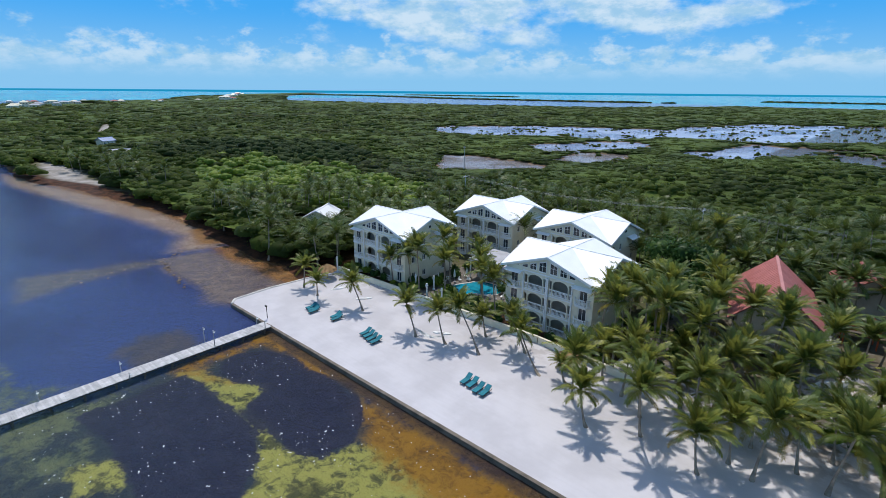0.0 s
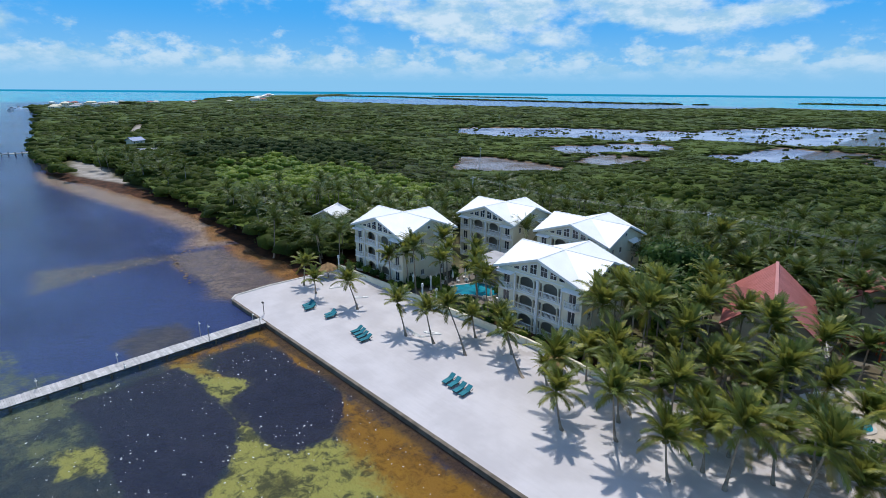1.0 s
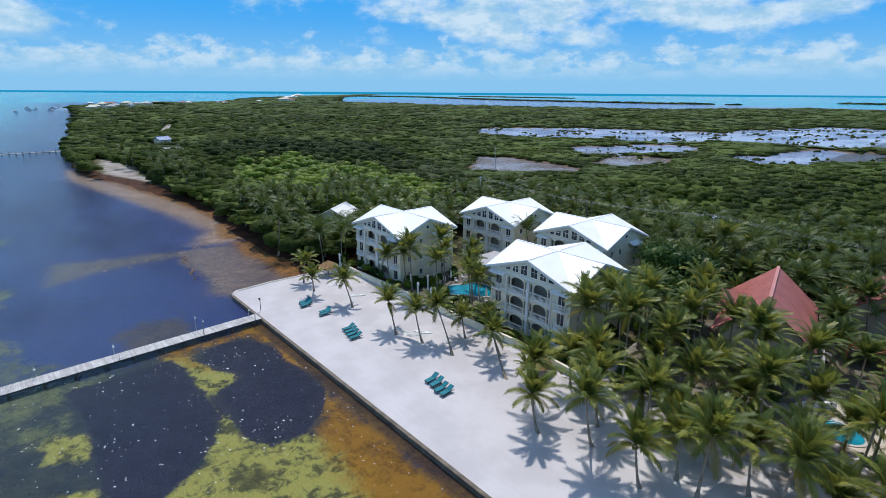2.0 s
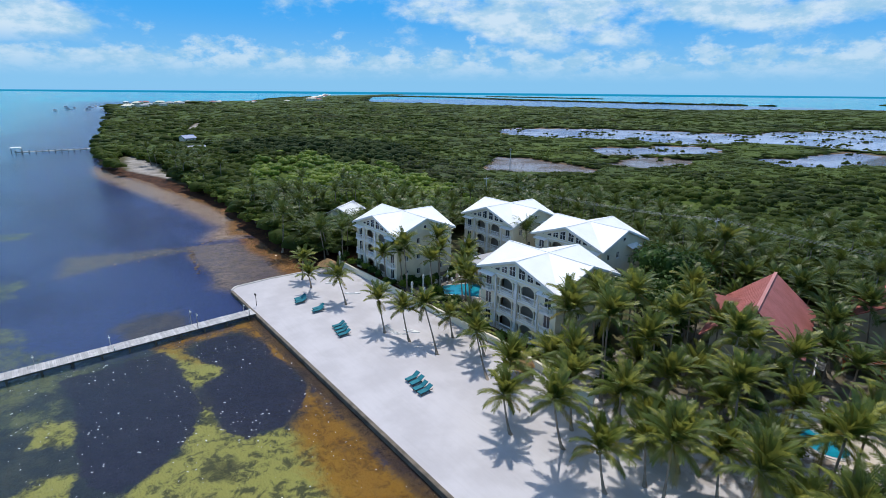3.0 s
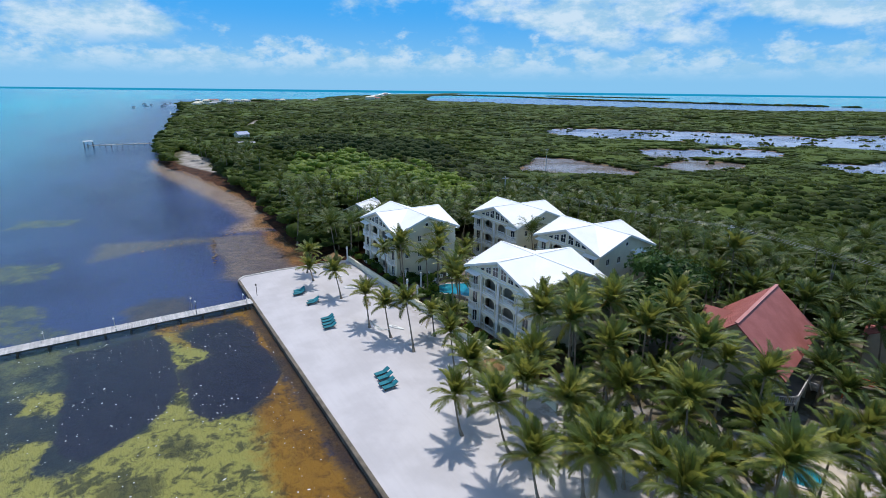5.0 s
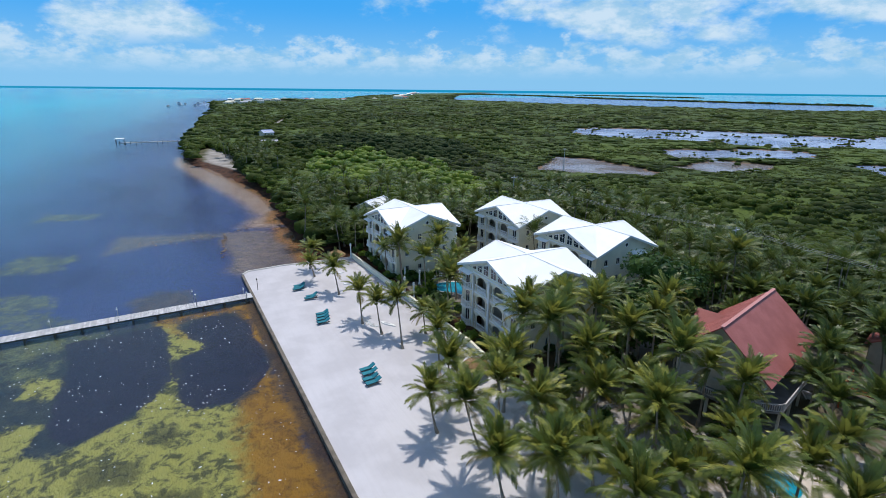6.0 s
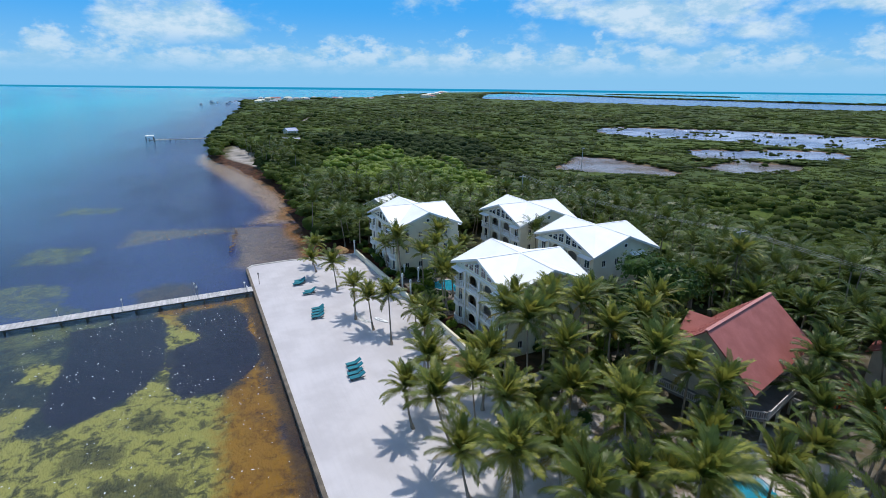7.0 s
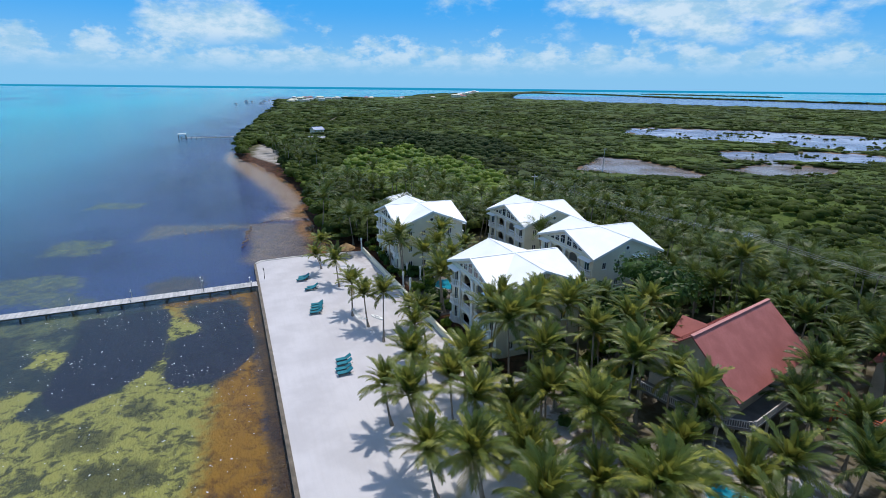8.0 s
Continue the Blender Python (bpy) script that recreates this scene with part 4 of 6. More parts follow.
def palapa(x, y, r, h):
    t = thing("palapa", x, y, 0, 0, "round dry palm-thatch parasol on a pole", "parasol", "thatch parasols")
    bm = bmesh.new()
    tube(bm, [((0, 0, -0.1), 0.09), ((0, 0, h - 0.3), 0.08)], 7)
    part("pole", bm, M_TRUNK, t)
    rng = random.Random(int(x * 10))
    for k, (zt, zb, rt, rb) in enumerate(((h, h - 0.55, 0.06, r * 0.55), (h - 0.4, h - 0.85, r * 0.4, r * 0.82), (h - 0.7, h - 1.15, r * 0.65, r))):
        bm = bmesh.new()
        n = 26
        for i in range(n):
            a, b = 6.283 * i / n, 6.283 * (i + 1.25) / n
            j = rng.uniform(0.9, 1.1)
            q = [(rt, a, zt), (rb * j, a, zb - 0.1 * j), (rb * j, b, zb - 0.04), (rt, b, zt + 0.01)]
            vs = [bm.verts.new((R * math.cos(T), R * math.sin(T), Z + 0.02 * (i % 2))) for R, T, Z in q]
            bm.faces.new(vs)
            lo = [bm.verts.new(v.co + Vector((0, 0, -0.06))) for v in vs]
            bm.faces.new(lo[::-1])
            bm.faces.new((vs[1], lo[1], lo[2], vs[2]))
        part("thatch_tier", bm, M_THATCH, t)


palapa(1.3, 18.6, 2.0, 3.0)
palapa(53.0, 20.6, 1.8, 2.7)


def lamp_pillar(x, y, h):
    t = thing("lamp_pillar", x, y, 0, 0, "white plaster pillar with a globe lamp", "lamp", "lamp pillars")
    bm = bmesh.new()
    tube(bm, [((0, 0, -0.1), 0.26), ((0, 0, 0.3), 0.26), ((0, 0, 0.32), 0.17), ((0, 0, h - 0.3), 0.15), ((0, 0, h - 0.2), 0.24), ((0, 0, h - 0.05), 0.24)], 8)
    part("shaft", bm, M_TRIM, t)
    bm = bmesh.new()
    bmesh.ops.create_icosphere(bm, subdivisions=2, radius=0.22, matrix=Matrix.Translation((0, 0, h + 0.16)))
    part("globe", bm, M_LAMP, t)


for x, y, h in ((-0.6, 22.4, 2.9), (22.8, 24.5, 2.7), (26.2, 24.7, 2.7), (20.6, 28.6, 2.5), (17.5, 27, 2.4)):
    lamp_pillar(x, y, h)

# hammock slung between two palms
ham = thing("hammock", 0, 0, 0, 0, "white cotton hammock slung between two palms", "hammock")
bm = bmesh.new()
A, B = Vector((31.9, 13.0, 1.3)), Vector((36.4, 14.3, 1.3))
side = Vector((-(B - A).y, (B - A).x, 0)).normalized()
rows_ = []
for i in range(13):
    s = i / 12
    wdt = 0.45 * math.sin(math.pi * s) ** 0.5
    c = A.lerp(B, s) - Vector((0, 0, 0.75 * math.sin(math.pi * s)))
    rows_.append([bm.verts.new(c + side * wdt * q + Vector((0, 0, 0.12 * abs(q)))) for q in (-1, -0.4, 0.4, 1)])
for a, b in zip(rows_, rows_[1:]):
    for i in range(3):
        bm.faces.new((a[i], a[i + 1], b[i + 1], b[i]))
bmesh.ops.solidify(bm, geom=bm.faces[:], thickness=0.03)
part("sling", bm, M_TRIM, ham)

# white paddle boards left on the sand
def paddle_board(x, y, turn):
    n = 12
    pts = [(1.45 * math.cos(6.2832 * i / n), 0.36 * math.sin(6.2832 * i / n) * (1 - 0.15 * math.cos(6.2832 * i / n))) for i in range(n)]
    t = thing("paddle_board", x, y, 0, turn, "white paddle board lying on the sand", "paddle board", "paddle boards")
    bm = bmesh.new()
    prism(bm, pts, 0.0, 0.12)
    part("board", bm, M_LAMP, t)
    bm = bmesh.new()
    prism(bm, [(px * 0.45 - 0.2, py * 0.6) for px, py in pts], 0.122, 0.13)
    part("deck_pad", bm, M_GREYROOF, t)


for x, y, turn in ((7.4, 16.6, 70), (14.6, 17.0, 55), (33.8, 16.6, 30)):
    paddle_board(x, y, turn)

# ---- pool court ----
bm = bmesh.new()
prism(bm, [(13, 25.6), (36.6, 25.6), (36.6, 49.0), (16, 49.0), (16, 40.5), (13, 40.5)], -0.3, 0.02)
tagged(part("pool_terrace", bm, M_TERRACE), "brown paved terrace round the hotel pool, coloured darker for shade", "terrace", kind="structure")


def pool(name, x, y, shape, label, step_rows=0):
    p = thing(name, x, y, 0, 0, label, "swimming pool")
    n = 28
    rim = [(shape(6.2832 * i / n) * math.cos(6.2832 * i / n), shape(6.2832 * i / n) * math.sin(6.2832 * i / n)) for i in range(n)]
    bm = bmesh.new()
    for i in range(n):
        a, b = Vector((*rim[i], 0)), Vector((*rim[(i + 1) % n], 0))
        qa, qb = a * (1 + 0.35 / a.length), b * (1 + 0.35 / b.length)
        vs = [bm.verts.new((v.x, v.y, 0.12)) for v in (a, b, qb, qa)]
        bm.faces.new(vs[::-1])
        lo = [bm.verts.new((v.x, v.y, -0.2)) for v in (a, b, qb, qa)]
        bm.faces.new((vs[0], vs[1], lo[1], lo[0]))
        bm.faces.new((vs[2], vs[3], lo[3], lo[2]))
    bmesh.ops.remove_doubles(bm, verts=bm.verts, dist=0.002)
    part("coping", bm, M_CAP, p)
    bm = bmesh.new()
    bm.faces.new([bm.verts.new((a * 1.01, b * 1.01, 0.06)) for a, b in rim])
    part("water_surface", bm, M_POOL, p, "bright turquoise pool water")
    for k in range(step_rows):
        bm = bmesh.new()
        pts = [((1.9 - 0.34 * k) * math.cos(radians(a)), (1.9 - 0.34 * k) * math.sin(radians(a)) + 0.5) for a in range(35, 146, 11)]
        for a, b in zip(pts, pts[1:]):
            vs = [bm.verts.new((q[0] * r, (q[1] - 0.5) * r + 0.5, 0.075)) for q, r in ((a, 1), (b, 1), (b, 0.93), (a, 0.93))]
            bm.faces.new(vs)
        part("step_edge", bm, M_LAMP, p, "white edge of a pool step")
    return p


pool("hotel_pool", 26, 34.5, lambda a: 3.9 + 0.9 * math.sin(2 * a) + 0.5 * math.cos(3 * a), "free-form turquoise hotel pool between the blocks")
pool("garden_pool", 82.3, 35.9, lambda a: 2.2 + 0.35 * math.cos(2 * a + 0.6), "small turquoise garden pool with curved white steps", 4)

bm = bmesh.new()
prism(bm, [(77.5, 33.5), (87, 33.5), (87.5, 40), (84, 43.5), (78.5, 42.5)], -0.3, 0.03)
tagged(part("garden_patio", bm, M_PATIO), "pale patio round the garden pool", "patio", kind="structure")

patio_wall = thing("patio_wall", 0, 0, 0.03, 0, "low white plaster wall beside the garden patio", "wall")
for (ax, ay), (bx, by) in (((77.7, 36.2), (78.8, 38.4)), ((78.9, 38.5), (81.1, 40.7))):
    L, a = math.hypot(bx - ax, by - ay), math.degrees(math.atan2(by - ay, bx - ax))
    bm = bmesh.new()
    box(bm, 0, L, -0.14, 0.14, 0.0, 0.8)
    box(bm, -0.04, L + 0.04, -0.18, 0.18, 0.802, 0.9)
    part("wall_length", bm, M_TRIM, patio_wall).matrix_basis = pose(ax, ay, 0, 0, 0, a)

bar = thing("pool_bar", 25, 42.3, 0, 0, "low pool bar with a flat grey roof on columns", "pool bar")
bm = bmesh.new()
box(bm, -4.2, 4.2, -4.0, 4.2, 3.7, 4.05)
box(bm, -4.35, 4.35, -4.15, 4.35, 3.6, 3.69)
part("roof", bm, M_GREYROOF, bar)
bm = bmesh.new()
box(bm, -4.0, 4.0, 0.5, 4.0, -0.2, 3.595)
part("wall", bm, M_STUCCO, bar)
bm = bmesh.new()
box(bm, -3.2, 3.2, -2.6, -2.0, 0.0, 1.05)
box(bm, -3.4, 3.4, -2.8, -1.9, 1.052, 1.12)
part("counter", bm, M_WOODGREY, bar)
for x in (-3.9, 0, 3.9):
    bm = bmesh.new()
    tube(bm, [((x, -3.7, -0.1), 0.16), ((x, -3.7, 3.59), 0.14)], 8)
    part("column", bm, M_TRIM, bar)


def parasol(x, y, h):
    t = thing("pool_parasol", x, y, 0, 0, "closed white canvas parasol on the pool terrace", "parasol", "pool parasols")
    bm = bmesh.new()
    tube(bm, [((0, 0, 0), 0.3), ((0, 0, 0.08), 0.28), ((0, 0, 0.1), 0.04), ((0, 0, h), 0.03)], 8)
    part("pole", bm, M_STEEL, t)
    bm = bmesh.new()
    tube(bm, [((0, 0, h - 1.5), 0.2), ((0, 0, h - 1.3), 0.24), ((0, 0, h - 0.4), 0.13), ((0, 0, h + 0.05), 0.02)], 8)
    part("canopy", bm, M_LAMP, t)


for x, y in ((19.5, 31), (20.5, 34.5), (21.5, 37.0), (31.5, 33), (30.8, 37)):
    parasol(x, y, 2.5)


def terrace_chair(x, y, turn):
    t = thing("terrace_chair", x, y, 0.02, turn, "white plastic terrace chair by the pool", "chair", "terrace chairs")
    for sx in (-0.25, 0.25):
        for sy in (-0.25, 0.25):
            bm = bmesh.new()
            box(bm, sx - 0.03, sx + 0.03, sy - 0.03, sy + 0.03, 0, 0.42)
            part("leg", bm, M_LAMP, t)
    bm = bmesh.new()
    box(bm, -0.29, 0.29, -0.29, 0.29, 0.422, 0.47)
    part("seat", bm, M_LAMP, t)
    bm = bmesh.new()
    box(bm, -0.29, 0.29, 0.24, 0.29, 0.472, 0.95)
    part("backrest", bm, M_LAMP, t)
    return t


chair = terrace_chair(18.6, 30.4, 20)
for i, (x, y) in enumerate(((20.2, 31.8), (19.4, 33.8), (21.3, 35.2), (20.6, 37.6), (22.4, 36.6), (30.6, 32.3), (32.3, 33.9), (31.4, 36.2), (18.7, 36.0))):
    copy_thing(chair, pose(x, y, 0.02, 0, 0, 47 * i))


# ---- red-roofed house on posts ----
def gable_roof(parent, hx, hy, z_eave, z_ridge, mat, trim, name="roof", label=""):
    bm = bmesh.new()
    for s in (-1, 1):
        n = Vector((s * (z_ridge - z_eave), 0, hx)).normalized() * 0.14
        quad = [Vector((0, -hy, z_ridge)), Vector((s * hx, -hy, z_eave)), Vector((s * hx, hy, z_eave)), Vector((0, hy, z_ridge))]
        up, dn = [bm.verts.new(v) for v in quad], [bm.verts.new(v - n) for v in quad]
        bm.faces.new(up)
        bm.faces.new(dn[::-1])
        for i in range(4):
            bm.faces.new((up[i], up[(i + 1) % 4], dn[(i + 1) % 4], dn[i]))
    bmesh.ops.recalc_face_normals(bm, faces=bm.faces)
    roof = part(name, bm, mat, parent, label)
    bm = bmesh.new()
    box(bm, -0.2, 0.2, -hy, hy, z_ridge - 0.05, z_ridge + 0.07)
    part("ridge_cap", bm, trim, roof)
    # raised seams of the sheeting
    sl = math.atan2(z_ridge - z_eave, hx)
    L = math.hypot(hx, z_ridge - z_eave)
    me = None
    k = int(2 * hy / 0.75)
    for s in (-1, 1):
        for i in range(1, k):
            y = -hy + 2 * hy * i / k
            m_ = pose(0, y, z_ridge + 0.003, 0, math.degrees(sl) if s > 0 else 180 - math.degrees(sl), 0)
            if me is None:
                bm = bmesh.new()
                box(bm, 0.2, L - 0.02, -0.012, 0.012, -0.02, 0.002)
                ob = part("seam", bm, mat, roof)
                ob.matrix_basis, me = m_, ob.data
            else:
                shared("seam", me, roof, m_)
    return roof


house = thing("raised_house", 70.55, 48.05, 0, 13.1, "raised wooden house with a faded red metal roof", "house")
gable_roof(house, 5.7, 8.6, 6.0, 11.0, M_RED, M_REDTRIM, "roof", "steep faded red metal roof")
walls = bmesh.new()
for m_ in (pose(4.5, 0, 0, 0, 0, 90), pose(-4.5, 0, 0, 0, 0, -90)):
    holed_wall(walls, -7.6, 7.6, 3.0, 6.6, [(x - 0.45, x + 0.45, 4.3, 5.6) for x in (-5.6, -3.4, -0.6, 2.4, 5.2)], 0.2, m_)
part("wall", walls, M_TAN, house)
for m_ in (pose(4.5, 0, 0, 0, 0, 90), pose(-4.5, 0, 0, 0, 0, -90)):
    for x in (-5.6, -3.4, -0.6, 2.4, 5.2):
        window(house, x, 4.3, 0.9, 1.3, m_, 1)
for s in (-1, 1):
    bm = bmesh.new()
    slab(bm, [(-4.5, 3.0), (4.5, 3.0), (4.5, 6.85), (0, 10.75), (-4.5, 6.85)], s * 7.6 - 0.1, s * 7.6 + 0.1)
    part("gable", bm, M_TAN, house)
    window(house, -2.2, 4.0, 1.6, 1.8, pose(0, s * 7.72, 0, 0, 0, 0 if s < 0 else 180), 2)
    window(house, 2.2, 4.0, 1.6, 1.8, pose(0, s * 7.72, 0, 0, 0, 0 if s < 0 else 180), 2)
DECK = [(-4.8, 7.6), (-4.8, -9.8), (3.2, -9.8), (6.8, -7.0), (6.8, 1.5), (4.6, 1.5), (4.6, 7.6)]
bm = bmesh.new()
prism(bm, DECK, 2.75, 2.98)
part("deck", bm, M_DECK, house, "dark weathered deck round the house")
for (ax, ay), (bx, by) in zip(DECK[1:5], DECK[2:6]):
    L, a = math.hypot(bx - ax, by - ay), math.degrees(math.atan2(by - ay, bx - ax))
    bm = bmesh.new()
    box(bm, 0, L, -0.06, 0.06, 3.86, 3.96)
    box(bm, 0, L, -0.04, 0.04, 3.08, 3.15)
    for i in range(int(L / 0.22)):
        box(bm, 0.11 + 0.22 * i, 0.17 + 0.22 * i, -0.03, 0.03, 3.152, 3.858)
    for q in (0.05, L - 0.05):
        box(bm, q - 0.08, q + 0.08, -0.08, 0.08, 2.985, 4.1)
    part("railing", bm, M_WOODGREY, house, "grey wooden deck railing").matrix_basis = pose(ax, ay, 0, 0, 0, a)
for x in (-4.4, 0, 4.3):
    for y in (-9.2, -5.2, -1.2, 2.8, 7.0):
        bm = bmesh.new()
        box(bm, x - 0.15, x + 0.15, y - 0.15, y + 0.15, -0.2, 2.745)
        part("stilt", bm, M_TAN, house)
for y in (-6.6, -2.6, 1.2):
    bm = bmesh.new()
    box(bm, 6.35, 6.6, y - 0.12, y + 0.12, -0.2, 2.745)
    part("stilt", bm, M_TAN, house)
for i in range(14):
    bm = bmesh.new()
    box(bm, 6.82, 8.1, 0.0 + 0.28 * i, 0.3 + 0.28 * i, 2.72 - 0.2 * i, 2.78 - 0.2 * i)
    part("stair_tread", bm, M_WOODGREY, house)
for x in (6.86, 8.02):
    bm = bmesh.new()
    box(bm, x - 0.04, x + 0.04, 0, 4.7, -0.12, 0.12)
    part("stair_string", bm, M_TRIM, house).matrix_basis = pose(0, 0, 2.7, -35.5)
# cross gable to the inland side of the roof
dorm = bmesh.new()
for s in (-1, 1):
    q = [Vector((-2.6, 0.5, 8.7)), Vector((-6.0, 0.5, 8.7)), Vector((-6.0, 0.5 + s * 2.2, 6.9)), Vector((-4.5, 0.5 + s * 2.2, 6.9))]
    up, dn = [dorm.verts.new(v) for v in q], [dorm.verts.new(v - Vector((0, 0, 0.14))) for v in q]
    dorm.faces.new(up)
    dorm.faces.new(dn[::-1])
    for i in range(4):
        dorm.faces.new((up[i], up[(i + 1) % 4], dn[(i + 1) % 4], dn[i]))
bmesh.ops.recalc_face_normals(dorm, faces=dorm.faces)
part("dormer_roof", dorm, M_RED, house)
bm = bmesh.new()
prism(bm, [(-5.6, -1.3), (-4.7, -1.3), (-4.7, 2.3), (-5.6, 2.3)], 2.99, 6.85)
part("dormer_wall", bm, M_TAN, house)


def small_house(x, y, turn, hx, hy, ze, zr, roof_mat, label, category="house", wall_mat=None):
    t = thing("small_house", x, y, 0, turn, label, category)
    gable_roof(t, hx, hy, ze, zr, roof_mat, roof_mat)
    bm = bmesh.new()
    holes = [(q - 0.5, q + 0.5, ze - 1.9, ze - 0.7) for q in np.arange(-hy + 1.6, hy - 1.2, 2.4)]
    for m_ in (pose(hx - 0.6, 0, 0, 0, 0, 90), pose(-hx + 0.6, 0, 0, 0, 0, -90)):
        holed_wall(bm, -hy + 0.5, hy - 0.5, -0.2, ze + 0.2, holes, 0.2, m_)
    part("wall", bm, wall_mat or M_STUCCO, t)
    for m_ in (pose(hx - 0.6, 0, 0, 0, 0, 90), pose(-hx + 0.6, 0, 0, 0, 0, -90)):
        for a, b, c, d in holes:
            window(t, (a + b) / 2, c, 1.0, 1.2, m_)
    for s in (-1, 1):
        bm = bmesh.new()
        sl = (zr - ze) / hx
        slab(bm, [(-hx + 0.8, -0.2), (hx - 0.8, -0.2), (hx - 0.8, ze + 0.6 * sl), (0, zr - 0.25), (-hx + 0.8, ze + 0.6 * sl)], s * (hy - 0.6) - 0.1, s * (hy - 0.6) + 0.1)
        part("gable", bm, wall_mat or M_STUCCO, t)
    return t


small_house(79.5, 70.5, 13, 4.2, 5.5, 5.0, 7.6, M_RED, "house with a bright red metal roof among palms", wall_mat=M_TAN)
small_house(-31.5, 40.5, 35, 3.9, 4.9, 3.8, 5.7, M_ROOF, "low house with a white metal roof behind palms")
small_house(-282, 58, 20, 3.8, 4.4, 4.6, 6.6, M_BLUE, "house with a blue metal roof in the woods")
small_house(-222, 47, -10, 4.0, 6.5, 4.0, 5.2, M_GREYROOF, "low house with a pale grey roof at the woods")

deck = thing("red_deck", 80.5, 57.5, 0, 13, "small raised deck with orange-red wooden railings", "deck")
bm = bmesh.new()
box(bm, -2.2, 2.2, -2.6, 2.6, 2.1, 2.25)
part("floor", bm, M_POST, deck)
for sx in (-2.0, 2.0):
    for sy in (-2.4, 0.0, 2.4):
        bm = bmesh.new()
        box(bm, sx - 0.09, sx + 0.09, sy - 0.09, sy + 0.09, -0.2, 3.3)
        part("post", bm, M_ORANGE, deck)
for sx in (-2.0, 2.0):
    for z in (2.55, 2.85, 3.15):
        bm = bmesh.new()
        box(bm, sx - 0.04, sx + 0.04, -2.3, 2.3, z, z + 0.14)
        part("rail", bm, M_ORANGE, deck)
for z in (2.55, 2.85, 3.15):
    bm = bmesh.new()
    box(bm, -1.9, 1.9, -2.44, -2.36, z, z + 0.14)
    part("rail", bm, M_ORANGE, deck)

# ---- power line ----
def utility_pole(x, y, h):
    t = thing("utility_pole", x, y, 0, 0, "tall weathered wooden utility pole with crossarm", "utility pole", "utility poles")
    bm = bmesh.new()
    tube(bm, [((0, 0, -0.3), 0.17), ((0, 0, h), 0.1)], 8)
    part("pole", bm, M_WOODGREY, t)
    bm = bmesh.new()
    box(bm, -0.07, 0.07, -1.0, 1.0, h - 0.6, h - 0.45)
    part("crossarm", bm, M_WOODGREY, t)
    for y_ in (-0.85, 0, 0.85):
        bm = bmesh.new()
        tube(bm, [((0, y_, h - 0.45), 0.05), ((0, y_, h - 0.25), 0.06)], 6)
        part("insulator", bm, M_STEEL, t)


POLES = [(-8, 71), (52.5, 73), (118, 80)]
for x, y in POLES:
    utility_pole(x, y, 13.5)
utility_pole(-72, 146, 11.0)
for q in (-0.85, 0, 0.85):
    for (ax, ay), (bx, by) in zip(POLES, POLES[1:]):
        cu = bpy.data.curves.new("wire", "CURVE")
        cu.dimensions, cu.bevel_depth, cu.bevel_resolution = "3D", 0.017, 1
        sp = cu.splines.new("POLY")
        sp.points.add(12)
        for i, p_ in enumerate(sp.points):
            s = i / 12
            p_.co = (ax + (bx - ax) * s, ay + (by - ay) * s + q, 13.25 - 1.6 * 4 * s * (1 - s), 1)
        cu.materials.append(M_STEEL)
        tagged(new("power_line", cu), "thin sagging power line between poles", "power line", "power lines")

# ---- shore: rocks and weed ----
random.seed(5)


def rock(x, y, r):
    bm = bmesh.new()
    bmesh.ops.create_icosphere(bm, subdivisions=2, radius=r)
    o = Vector((x * 3.1, y * 2.7, r))
    for v in bm.verts:
        v.co *= 1 + 0.45 * noise.noise(v.co * (1.2 / r) + o)
        v.co.z *= 0.6
    ob = part("rock", bm, M_ROCK)
    ob.matrix_basis = pose(x, y, -0.62, 0, 0, random.uniform(0, 360))
    tagged(ob, "dark brown rock of the low groyne in shallow water", "rock", "groyne rocks")


GROYNE = [(-38, 15), (-38.5, 7), (-35, 0.5), (-24, -1.0), (-15, -1.8)]
for (ax, ay), (bx, by) in zip(GROYNE, GROYNE[1:]):
    L = math.hypot(bx - ax, by - ay)
    for i in range(int(L / 0.75)):
        s = (i + random.random()) * 0.75 / L
        if random.random() < 0.8:
            rock(ax + (bx - ax) * s + random.uniform(-0.5, 0.5), ay + (by - ay) * s + random.uniform(-0.5, 0.5), random.uniform(0.18, 0.45))
for i in range(9):
    rock(-33.5 - random.uniform(-3, 3), -3 - i * 1.9 + random.uniform(-1, 1), random.uniform(0.12, 0.28))

# white flecks added on the water over the weed beds, as sun glints
rng = np.random.default_rng(17)
V, F = [], []
while len(F) < 2700:
    x, y = rng.uniform(14, 66), rng.uniform(-32, -1.5)
    if 0.5 + 0.5 * math.sin(x * 0.21 + y * 0.35) * math.cos(y * 0.5 - x * 0.1) < rng.random():
        continue
    r, a, st = 0.024 + 0.06 * rng.random() ** 2, rng.uniform(0, 6.283), rng.uniform(1.0, 2.6)
    b = len(V)
    V.append((x, y, -0.565))
    for i in range(6):
        t_ = 6.283 * i / 6
        u, v_ = r * st * math.cos(t_) * rng.uniform(0.7, 1.2), r * math.sin(t_) * rng.uniform(0.7, 1.2)
        V.append((x + u * math.cos(a) - v_ * math.sin(a), y + u * math.sin(a) + v_ * math.cos(a), -0.592))
    F += [(b, b + 1 + i, b + 1 + (i + 1) % 6) for i in range(6)]
tagged(new("foam_flecks", mesh_of("foam_flecks", V, F, M_LAMP)), "small white flecks added for sun glints on the shallows", "foam", kind="stuff")

# ---- far shore: small pier, boats, village ----
fp = thing("far_pier", -284, 4, 0, 0, "distant timber pier with a roofed end", "pier")
bm = bmesh.new()
box(bm, -1.2, 1.2, -36, 6, 0.3, 0.75)
